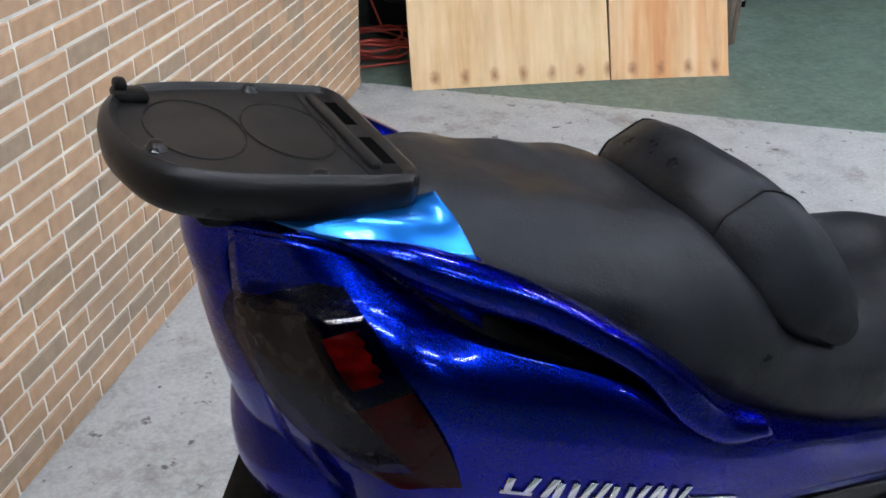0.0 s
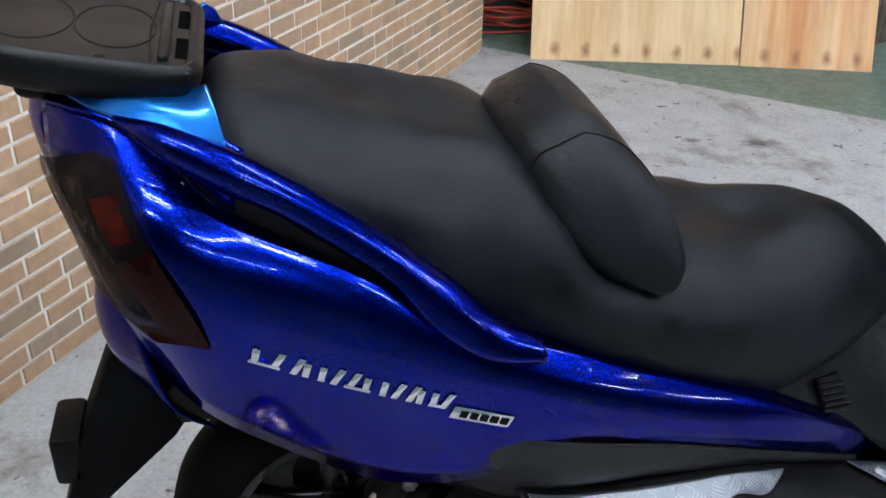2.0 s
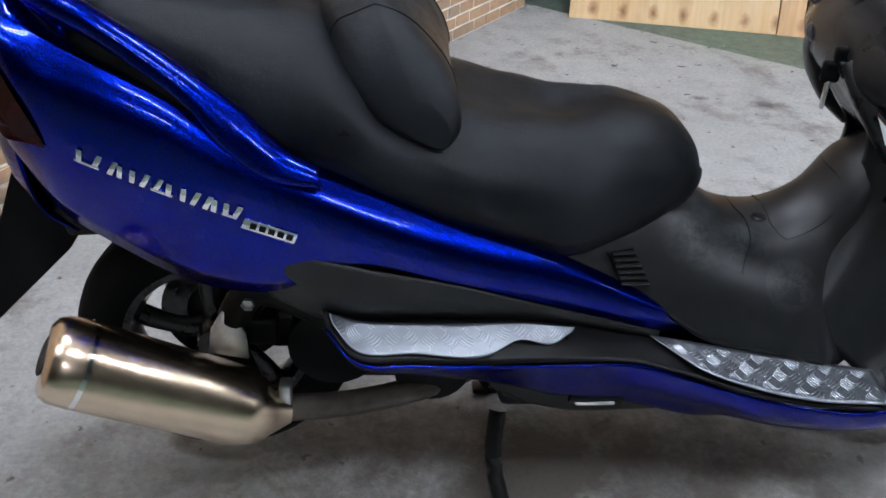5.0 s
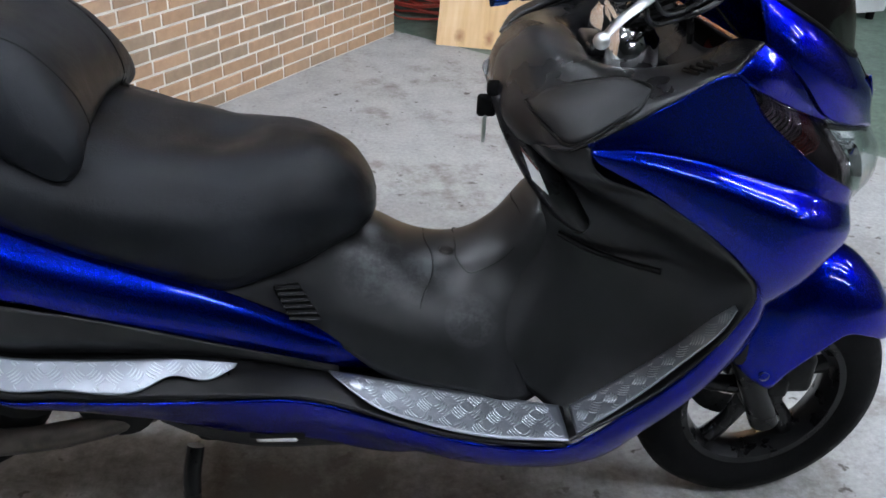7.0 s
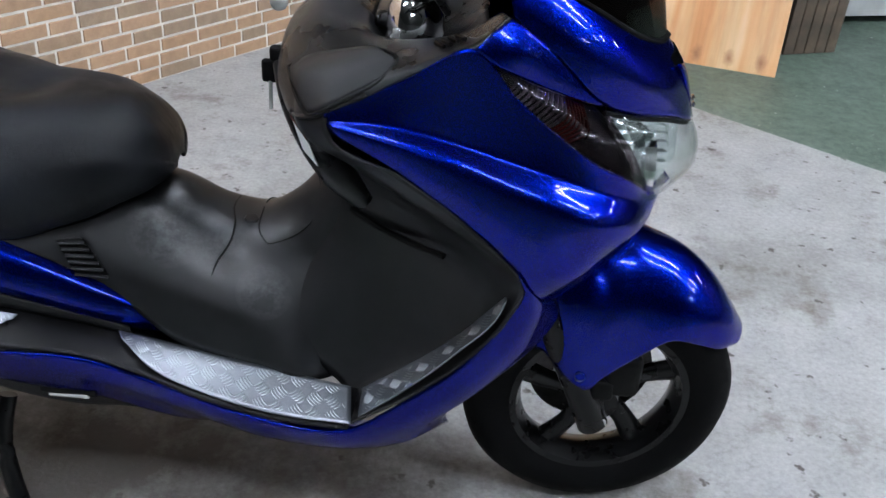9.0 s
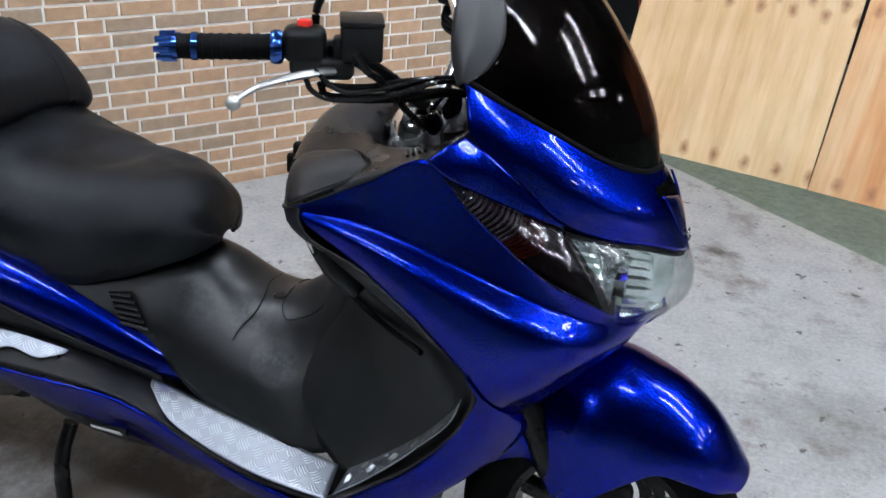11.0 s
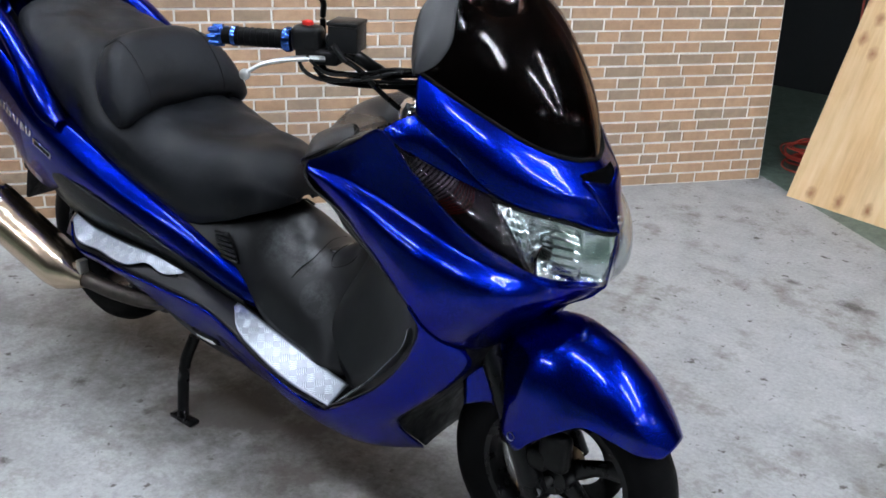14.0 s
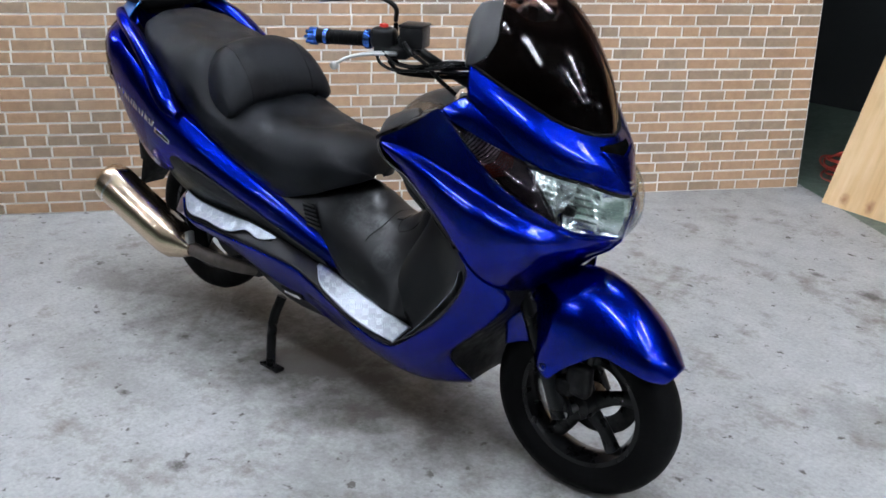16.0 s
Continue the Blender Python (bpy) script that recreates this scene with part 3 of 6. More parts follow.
# ---- the dark corner past the wall's end ----
def corner_clutter():
    coil = thing("cable_coil", "loose heap of red rubber cable on the floor", "cable")
    rng = random.Random(7)
    for i in range(9):
        cx, cy, r, z = 1.16 + rng.uniform(-0.05, 0.05), 3.42 + rng.uniform(-0.06, 0.06), rng.uniform(0.15, 0.24), 0.008 + 0.012 * i
        pts = [(cx + r * math.cos(a) * 1.1, cy + r * math.sin(a) * 0.8, z + 0.01 * math.sin(3 * a + i)) for a in (2 * math.pi * k / 12 for k in range(13))]
        part("loop", tube(pts, 0.006, 8, 48, caps=False), CABLE, coil)
    drop = thing("hanging_cable", "thin red cable hanging down to the heap", "cable")
    part("cable", tube([(1.0, 3.9, 1.6), (1.03, 3.8, 1.0), (1.1, 3.65, 0.5), (1.22, 3.5, 0.11)], 0.006, 8, 30), CABLE, drop)
    bin_ = thing("black_bin", "black ribbed plastic bin standing in the dark corner", "bin")
    part("body", lathe([(0.0, 0.0), (0.22, 0.0), (0.25, 0.3), (0.26, 0.62), (0.275, 0.63), (0.275, 0.66), (0.25, 0.66), (0.24, 0.05), (0.0, 0.04)], 36, "z", (1.5, 3.75, 0)), PLASTIC, bin_)
    for h in (0.2, 0.4):
        part("rib", lathe([(0.24, h), (0.262, h + 0.01), (0.262, h + 0.02), (0.24, h + 0.03)], 36, "z", (1.5, 3.75, 0)), PLASTIC, bin_)
    post = thing("steel_post", "grey steel post standing behind the plywood", "post")
    part("shaft", box((0.05, 0.05, 3.1), (1.55, 4.35, 1.56), 0.004), BOXGREY, post)
    part("foot_plate", box((0.14, 0.14, 0.01), (1.55, 4.35, 0.005), 0.002), BOXGREY, post)
    rail = thing("wall_rail", "dark green rail fixed across the back wall", "rail")
    part("beam", box((3.0, 0.06, 0.12), (1.6, 5.02, 1.15), 0.006), mat("dark_green_paint", (0.02, 0.06, 0.05), 0.6), rail)
    # these two close the recess, its shade painted in as near-black
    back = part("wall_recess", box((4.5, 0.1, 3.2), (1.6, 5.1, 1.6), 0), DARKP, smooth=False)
    tagged(back, "back wall behind the plywood, coloured near-black for the recess shade", "wall", kind="structure")
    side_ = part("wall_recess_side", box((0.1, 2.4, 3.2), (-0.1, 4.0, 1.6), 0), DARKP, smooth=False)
    tagged(side_, "added side wall behind the brick partition, coloured near-black for shade", "wall", kind="structure")


corner_clutter()


# ---- the scooter: x ahead, y to its left; right side towards the camera ----
BIKE = thing("motor_scooter", "metallic blue maxi scooter with black seat on its stand", "scooter")


def sides(name, rows, material, label="", **k):
    return both(name, rows, material, BIKE, label, **k)


# rear side cowls: rows run down the flank, stations from the tail to the tip under the seat
def creased(rows):
    """Tightens the bend at each row's second point."""
    out = []
    for r in rows:
        a, b = Vector(r[1]), Vector(r[2])
        out.append([r[0], tuple(Vector(r[0]).lerp(a, 0.85)), r[1], tuple(a.lerp(b, 0.18) + Vector((0, 0.002, 0)))] + list(r[2:]))
    return out


sides("side_cowl", creased([
    [(-0.385, 0.075, 1.07), (-0.388, 0.085, 1.02), (-0.385, 0.075, 0.95), (-0.365, 0.095, 0.88), (-0.33, 0.085, 0.75)],
    [(-0.345, 0.125, 1.075), (-0.345, 0.142, 1.03), (-0.338, 0.172, 0.96), (-0.318, 0.192, 0.87), (-0.29, 0.15, 0.73)],
    [(-0.30, 0.15, 1.065), (-0.296, 0.185, 1.03), (-0.276, 0.236, 0.998), (-0.255, 0.25, 0.88), (-0.245, 0.205, 0.715)],
    [(-0.19, 0.205, 0.985), (-0.187, 0.238, 0.984), (-0.175, 0.264, 0.95), (-0.16, 0.27, 0.83), (-0.145, 0.235, 0.66)],
    [(-0.06, 0.225, 0.91), (-0.058, 0.256, 0.922), (-0.05, 0.276, 0.895), (-0.04, 0.281, 0.78), (-0.03, 0.25, 0.605)],
    [(0.06, 0.22, 0.83), (0.06, 0.258, 0.842), (0.06, 0.279, 0.825), (0.065, 0.282, 0.735), (0.08, 0.262, 0.60)],
    [(0.18, 0.2, 0.785), (0.18, 0.24, 0.782), (0.18, 0.271, 0.756), (0.185, 0.276, 0.70), (0.19, 0.268, 0.65)],
    [(0.36, 0.19, 0.70), (0.36, 0.215, 0.69), (0.36, 0.242, 0.662), (0.36, 0.248, 0.63), (0.37, 0.24, 0.595)],
    [(0.56, 0.172, 0.605), (0.56, 0.188, 0.597), (0.56, 0.203, 0.575), (0.56, 0.207, 0.548), (0.57, 0.2, 0.515)],
    [(0.73, 0.142, 0.503), (0.73, 0.152, 0.497), (0.73, 0.162, 0.48), (0.73, 0.164, 0.462), (0.735, 0.158, 0.44)],
    [(0.86, 0.112, 0.42), (0.86, 0.115, 0.418), (0.86, 0.117, 0.414), (0.86, 0.117, 0.41), (0.86, 0.115, 0.404)],
]), BLUE, nu=60, nv=34)
# tail end between the flanks
across("tail_panel", [
    [(-0.30, 0.0, 1.085), (-0.30, 0.08, 1.082), (-0.29, 0.15, 1.066)],
    [(-0.395, 0.0, 1.078), (-0.38, 0.06, 1.077), (-0.345, 0.124, 1.074)],
    [(-0.41, 0.0, 1.055), (-0.403, 0.045, 1.055), (-0.386, 0.078, 1.055)],
    [(-0.405, 0.0, 0.97), (-0.398, 0.05, 0.97), (-0.377, 0.093, 0.97)],
    [(-0.39, 0.0, 0.87), (-0.382, 0.05, 0.87), (-0.36, 0.099, 0.87)],
    [(-0.355, 0.0, 0.745), (-0.348, 0.045, 0.748), (-0.331, 0.084, 0.752)],
], BLUE, BIKE)
panel("tail_lower", [
    [(-0.34, 0.0, 0.86), (-0.335, 0.06, 0.86), (-0.3, 0.13, 0.84)],
    [(-0.375, 0.0, 0.8), (-0.368, 0.06, 0.8), (-0.31, 0.15, 0.78)],
    [(-0.383, 0.0, 0.765), (-0.373, 0.06, 0.765), (-0.3, 0.165, 0.74)],
    [(-0.372, 0.0, 0.7), (-0.36, 0.06, 0.7), (-0.28, 0.175, 0.69)],
    [(-0.32, 0.0, 0.632), (-0.305, 0.07, 0.637), (-0.235, 0.17, 0.65)],
], BLUE, BIKE, "blue lower tail skirt", each=6, along=6, mid=True)
sides("lower_side_panel", [
    [(0.0, 0.266, 0.70), (0.03, 0.262, 0.665), (0.075, 0.25, 0.58)],
    [(0.10, 0.273, 0.678), (0.12, 0.27, 0.63), (0.15, 0.225, 0.52)],
    [(0.20, 0.27, 0.65), (0.21, 0.268, 0.60), (0.21, 0.205, 0.495)],
    [(0.36, 0.246, 0.60), (0.36, 0.246, 0.565), (0.36, 0.19, 0.485)],
    [(0.56, 0.206, 0.52), (0.56, 0.206, 0.505), (0.57, 0.18, 0.47)],
    [(0.74, 0.163, 0.445), (0.74, 0.165, 0.437), (0.74, 0.16, 0.425)],
], GREYP, "matt dark grey moulded panel", nu=30)


sides("seat_base", [
    [(-0.29, 0.13, 1.05), (-0.29, 0.15, 0.96), (-0.29, 0.16, 0.88)],
    [(-0.15, 0.155, 0.99), (-0.15, 0.185, 0.9), (-0.15, 0.2, 0.82)],
    [(0.0, 0.18, 0.90), (0.0, 0.2, 0.84), (0.0, 0.22, 0.74)],
    [(0.2, 0.185, 0.77), (0.2, 0.2, 0.74), (0.2, 0.21, 0.68)],
], DARK, nu=16, nv=6)


# seat
def seat():
    rows = []
    for x, zc, w, zb, dish in ((-0.218, 1.03, 0.07, 1.01, 0), (-0.2, 1.058, 0.125, 0.985, 0), (-0.13, 1.056, 0.168, 0.945, 0.002), (-0.05, 1.034, 0.192, 0.895, 0.004), (0.05, 1.01, 0.206, 0.83, 0.004), (0.14, 0.985, 0.212, 0.785, 0.002), (0.2, 0.935, 0.214, 0.758, 0), (0.26, 0.872, 0.214, 0.73, 0), (0.34, 0.85, 0.211, 0.698, 0.006), (0.46, 0.817, 0.2, 0.652, 0.01), (0.56, 0.803, 0.182, 0.62, 0.006), (0.65, 0.804, 0.156, 0.64, -0.004), (0.72, 0.792, 0.128, 0.668, -0.006), (0.765, 0.763, 0.1, 0.684, -0.004), (0.789, 0.727, 0.066, 0.692, 0), (0.797, 0.7, 0.03, 0.695, 0)):
        h = zc - zb
        rows.append([(x, 0.0, zc - dish), (x, w * 0.5, zc - 0.003), (x, w * 0.8, zc - 0.016 - 0.03 * h), (x, w * 0.985, zc - 0.42 * h), (x, w, zb + 0.14 * h), (x, w * 0.92, zb - 0.005)])
    ob = panel("seat", rows, VINYL, BIKE, "black vinyl stepped double seat with thin seams", folds=(2,), each=7, along=5, mid=True, thick=0.006, soften=5)
    for v in ob.data.vertices:
        x, y, z = v.co
        v.co.z += 0.0022 * math.sin(31 * x + 17 * y) * math.sin(23 * y - 9 * x) + 0.0012 * math.sin(64 * x - 38 * y)
    return ob


SEAT = seat()


def backrest():
    """A crescent pad on the seat's step, its ends wrapped forward."""
    cuts = [
        (0.0, [(0.15, 0.982), (0.17, 1.012), (0.213, 1.03), (0.265, 1.016), (0.315, 0.972), (0.35, 0.917), (0.358, 0.873), (0.333, 0.843), (0.25, 0.87)]),
        (0.45, [(0.158, 0.972), (0.177, 1.003), (0.219, 1.022), (0.268, 1.01), (0.318, 0.967), (0.353, 0.912), (0.361, 0.868), (0.336, 0.836), (0.255, 0.862)]),
        (0.75, [(0.188, 0.932), (0.205, 0.969), (0.24, 0.992), (0.283, 0.982), (0.328, 0.945), (0.359, 0.897), (0.366, 0.859), (0.343, 0.825), (0.27, 0.846)]),
        (0.92, [(0.232, 0.884), (0.246, 0.918), (0.272, 0.938), (0.305, 0.93), (0.338, 0.902), (0.361, 0.868), (0.365, 0.842), (0.346, 0.816), (0.29, 0.828)]),
        (1.0, [(0.275, 0.862), (0.283, 0.882), (0.3, 0.893), (0.32, 0.888), (0.339, 0.87), (0.351, 0.85), (0.352, 0.837), (0.342, 0.824), (0.305, 0.834)]),
    ]
    full = [(-k, c) for k, c in cuts[:0:-1]] + cuts
    rings = []
    for k, c in full:
        loop = [(x, 0.208 * k, z) for x, z in c]
        rings.append(spline(loop + loop[:3], 51)[10:46])
    cols = [spline([r[j] for r in rings], 41) for j in range(36)]
    rows = [list(r) for r in zip(*cols)]
    bm = grid_mesh(rows, closed=True)
    for end in (rows[0], rows[-1]):
        bm.faces.new([min(bm.verts, key=lambda v, p=p: (v.co - p).length_squared) for p in end])
    bmesh.ops.recalc_face_normals(bm, faces=bm.faces)
    pad = part("backrest", bm, VINYL, BIKE, "padded black vinyl rider backrest")
    for k in (13, 27):
        part("seam", tube([p + Vector((0.0, 0.0, 0.0006)) for p in rows[k]] + rows[k][:1], 0.0016, 6, caps=False), DARK, pad)


backrest()
# grab rails
for s in (-1, 1):
    panel("grab_rail", [
        [(-0.302, 0.14, 1.073), (-0.302, 0.155, 1.08), (-0.3, 0.164, 1.077), (-0.299, 0.16, 1.072), (-0.298, 0.145, 1.066)],
        [(-0.25, 0.165, 1.068), (-0.253, 0.185, 1.081), (-0.252, 0.211, 1.072), (-0.254, 0.206, 1.05), (-0.25, 0.18, 1.043)],
        [(-0.192, 0.182, 1.045), (-0.192, 0.205, 1.061), (-0.194, 0.234, 1.05), (-0.198, 0.229, 1.021), (-0.19, 0.205, 1.01)],
        [(-0.136, 0.19, 1.015), (-0.136, 0.215, 1.032), (-0.14, 0.246, 1.023), (-0.145, 0.242, 0.999), (-0.138, 0.22, 0.988)],
        [(-0.077, 0.198, 0.975), (-0.077, 0.222, 0.994), (-0.083, 0.254, 0.986), (-0.09, 0.254, 0.966), (-0.08, 0.232, 0.952)],
        [(-0.015, 0.206, 0.928), (-0.015, 0.23, 0.949), (-0.02, 0.263, 0.94), (-0.025, 0.266, 0.918), (-0.018, 0.248, 0.9)],
        [(0.051, 0.214, 0.875), (0.051, 0.236, 0.895), (0.04, 0.272, 0.885), (0.03, 0.279, 0.852), (0.035, 0.268, 0.832)],
        [(0.121, 0.222, 0.815), (0.121, 0.242, 0.829), (0.108, 0.273, 0.828), (0.09, 0.283, 0.812), (0.092, 0.274, 0.792)],
        [(0.157, 0.232, 0.795), (0.157, 0.246, 0.81), (0.16, 0.274, 0.806), (0.161, 0.28, 0.794), (0.162, 0.272, 0.784)],
    ], BLUE, BIKE, "wide glossy blue grab rail", each=7, along=8, side=s)

# front side cowl: a tight ridge under a hollowed upper face, a soft fold below it
COWL = [
    [(1.094, 0.283, 0.931), (1.096, 0.284, 0.927), (1.098, 0.285, 0.922), (1.1, 0.288, 0.918), (1.102, 0.289, 0.914), (1.104, 0.288, 0.908)],
    [(1.2, 0.273, 0.984), (1.19, 0.275, 0.953), (1.18, 0.28, 0.92), (1.184, 0.297, 0.905), (1.196, 0.299, 0.882), (1.205, 0.293, 0.853)],
    [(1.292, 0.276, 1.036), (1.281, 0.273, 0.968), (1.27, 0.275, 0.902), (1.277, 0.303, 0.882), (1.284, 0.308, 0.843), (1.281, 0.299, 0.797)],
    [(1.353, 0.262, 0.968), (1.353, 0.265, 0.922), (1.355, 0.27, 0.876), (1.362, 0.304, 0.85), (1.364, 0.31, 0.803), (1.339, 0.302, 0.755)],
    [(1.402, 0.256, 0.926), (1.415, 0.257, 0.89), (1.43, 0.26, 0.85), (1.44, 0.296, 0.818), (1.428, 0.302, 0.763), (1.383, 0.298, 0.711)],
    [(1.475, 0.247, 0.872), (1.487, 0.24, 0.846), (1.5, 0.234, 0.82), (1.51, 0.264, 0.784), (1.484, 0.27, 0.715), (1.415, 0.262, 0.635)],
    [(1.535, 0.216, 0.834), (1.544, 0.202, 0.812), (1.556, 0.19, 0.79), (1.556, 0.218, 0.758), (1.524, 0.215, 0.692), (1.45, 0.2, 0.6)],
    [(1.57, 0.164, 0.795), (1.58, 0.148, 0.78), (1.592, 0.135, 0.764), (1.587, 0.15, 0.738), (1.546, 0.147, 0.682), (1.468, 0.15, 0.59)],
    [(1.642, 0.0, 0.737), (1.638, 0.0, 0.73), (1.63, 0.0, 0.722), (1.615, 0.0, 0.705), (1.565, 0.0, 0.67), (1.48, 0.0, 0.59)],
]
for s in (-1, 1):
    panel("front_cowl", COWL, BLUE, BIKE, folds=(2,), each=9, along=9, side=s, soften=1)
    panel("belly_panel", [
        [(0.42, 0.232, 0.41), (0.43, 0.222, 0.385), (0.44, 0.21, 0.36)],
        [(0.5, 0.222, 0.385), (0.5, 0.202, 0.34), (0.5, 0.186, 0.305)],
        [(0.6, 0.205, 0.35), (0.6, 0.185, 0.305), (0.6, 0.168, 0.265)],
        [(0.72, 0.188, 0.315), (0.72, 0.168, 0.28), (0.72, 0.15, 0.25)],
        [(0.95, 0.17, 0.265), (0.95, 0.14, 0.24), (0.95, 0.1, 0.215)],
    ], GREYP, BIKE, "matt dark grey belly panel", each=5, along=6, side=s)
    panel("lower_cowl", [
        [(1.383, 0.298, 0.712), (1.405, 0.283, 0.672), (1.425, 0.26, 0.64), (1.45, 0.2, 0.6)],
        [(1.397, 0.284, 0.672), (1.412, 0.272, 0.635), (1.43, 0.245, 0.6), (1.462, 0.19, 0.572)],
        [(1.372, 0.272, 0.6), (1.392, 0.262, 0.565), (1.41, 0.24, 0.535), (1.436, 0.21, 0.525)],
        [(1.304, 0.27, 0.497), (1.328, 0.262, 0.468), (1.352, 0.245, 0.45), (1.381, 0.225, 0.467)],
        [(1.218, 0.27, 0.418), (1.24, 0.262, 0.385), (1.265, 0.24, 0.355), (1.303, 0.222, 0.379)],
        [(1.13, 0.27, 0.352), (1.16, 0.256, 0.318), (1.21, 0.21, 0.272), (1.297, 0.12, 0.25)],
        [(0.98, 0.262, 0.355), (0.98, 0.25, 0.315), (0.985, 0.2, 0.255), (1.0, 0.1, 0.21)],
        [(0.83, 0.236, 0.382), (0.83, 0.228, 0.34), (0.83, 0.205, 0.305), (0.83, 0.185, 0.27)],
        [(0.68, 0.241, 0.434), (0.68, 0.228, 0.385), (0.68, 0.212, 0.35), (0.68, 0.198, 0.318)],
        [(0.56, 0.266, 0.455), (0.56, 0.25, 0.42), (0.555, 0.235, 0.385), (0.55, 0.218, 0.352)],
        [(0.43, 0.287, 0.47), (0.43, 0.272, 0.445), (0.43, 0.258, 0.427), (0.435, 0.243, 0.402)],
        [(0.3, 0.289, 0.474), (0.3, 0.276, 0.452), (0.3, 0.255, 0.43), (0.3, 0.23, 0.41)],
        [(0.202, 0.289, 0.484), (0.205, 0.278, 0.467), (0.208, 0.262, 0.455), (0.21, 0.24, 0.445)],
        [(0.16, 0.266, 0.53), (0.162, 0.259, 0.521), (0.165, 0.248, 0.513), (0.168, 0.235, 0.507)],
    ], BLUE, BIKE, each=4, along=6, side=s)
    for k in range(5):
        part("intake_slot", tube([(1.192 + 0.004 * k, s * (0.2665 - 0.003 * k), 0.376 - 0.009 * k), (1.28 - 0.002 * k, s * (0.2445 - 0.003 * k), 0.392 - 0.011 * k)], 0.0035, 8), DARK, BIKE)
panel("radiator_guard", [
    [(1.47, 0.0, 0.6), (1.462, 0.1, 0.6), (1.448, 0.198, 0.602)],
    [(1.43, 0.0, 0.525), (1.43, 0.1, 0.525), (1.432, 0.208, 0.526)],
    [(1.375, 0.0, 0.45), (1.375, 0.11, 0.455), (1.378, 0.223, 0.466)],
    [(1.31, 0.0, 0.35), (1.31, 0.11, 0.358), (1.301, 0.219, 0.378)],
    [(1.285, 0.0, 0.25), (1.287, 0.06, 0.25), (1.295, 0.118, 0.252)],
], DARK, BIKE, "black radiator guard behind the front wheel", each=5, along=5, mid=True)
# nose above the lamps, with a side strip split off by a groove
NOSE = panel("nose_cowl", [
    [(1.590, 0.0, 0.983), (1.572, 0.05, 0.989), (1.525, 0.11, 1.014), (1.45, 0.165, 1.064), (1.38, 0.195, 1.104), (1.321, 0.213, 1.136)],
    [(1.606, 0.0, 0.962), (1.586, 0.06, 0.968), (1.535, 0.125, 0.993), (1.462, 0.18, 1.04), (1.39, 0.209, 1.08), (1.327, 0.224, 1.112)],
    [(1.632, 0.0, 0.915), (1.604, 0.078, 0.93), (1.545, 0.145, 0.957), (1.475, 0.192, 0.999), (1.4, 0.22, 1.05), (1.333, 0.232, 1.09)],
    [(1.653, 0.0, 0.855), (1.595, 0.098, 0.891), (1.532, 0.155, 0.914), (1.482, 0.186, 0.938), (1.41, 0.221, 1.012), (1.338, 0.236, 1.071)],
], BLUE, BIKE, each=8, along=8, mid=True)
for s in (-1, 1):
    panel("nose_side_strip", [
        [(1.336, 0.24, 1.07), (1.312, 0.262, 1.055), (1.292, 0.277, 1.037)],
        [(1.366, 0.238, 1.051), (1.343, 0.262, 1.035), (1.319, 0.274, 1.017)],
        [(1.404, 0.225, 1.017), (1.388, 0.24, 1.003), (1.365, 0.249, 0.989)],
        [(1.446, 0.205, 0.975), (1.436, 0.214, 0.968), (1.424, 0.22, 0.96)],
        [(1.482, 0.187, 0.937), (1.48, 0.188, 0.936), (1.478, 0.189, 0.936)],
    ], BLUE, BIKE, each=6, along=8, side=s)
    part("nose_groove", tube([(1.335, s * 0.235, 1.068), (1.37, s * 0.231, 1.045), (1.405, s * 0.22, 1.011), (1.445, s * 0.202, 0.971), (1.48, s * 0.184, 0.936)], 0.003, 8, 24), DARK, BIKE)


def nose_duct():
    """A black skin on the nose, painting in the shade of its air duct, and the wedge-shaped beak under it."""
    faces = [(f.center.copy(), f.normal.copy()) for f in NOSE.data.polygons]

    def front(y, z):
        c, n = min(faces, key=lambda q: (q[0].y - y) ** 2 + (q[0].z - z) ** 2)
        return c.x - (n.y * (y - c.y) + n.z * (z - c.z)) / n.x

    hole, beak = [], []
    for i in range(7):
        line = []
        for j in range(25):
            y = -0.084 + 0.168 * j / 24
            k = abs(y) / 0.084
            top, low = 0.972 - 0.004 * k, 0.934 + 0.033 * k
            z = top + (low - top) * i / 6
            line.append((front(y, z) + 0.004 + 0.004 * (1 - k), y, z))
        hole.append(line)
    for i in range(11):
        v = i / 10
        half = 0.058 * (1 - v) ** 0.85 + 0.004
        z = 0.944 - 0.092 * v
        beak.append([(front(y, z) + 0.003 + 0.006 * (1 - abs(y) / half) * (0.4 + 0.6 * (1 - v)), y, z + 0.018 * (abs(y) / half) * (1 - v)) for y in (half * (j - 8) / 8 for j in range(17))])
    for name, rows, paint, label in (("nose_duct", hole, VOID, "flat black patch painting in the shade of the nose air duct"), ("nose_beak", beak, BLUE, "pointed blue beak under the duct")):
        so = part(name, grid_mesh(rows), paint, BIKE, label).modifiers.new("thickness", "SOLIDIFY")
        so.thickness = 0.004


nose_duct()
part("nose_emblem", merge(box((0.004, 0.016, 0.006), (1.653, 0.0, 0.886), 0.0015), box((0.004, 0.016, 0.006), (1.656, 0.0, 0.874), 0.0015)), CHROME, BIKE, "small angular chrome emblem")
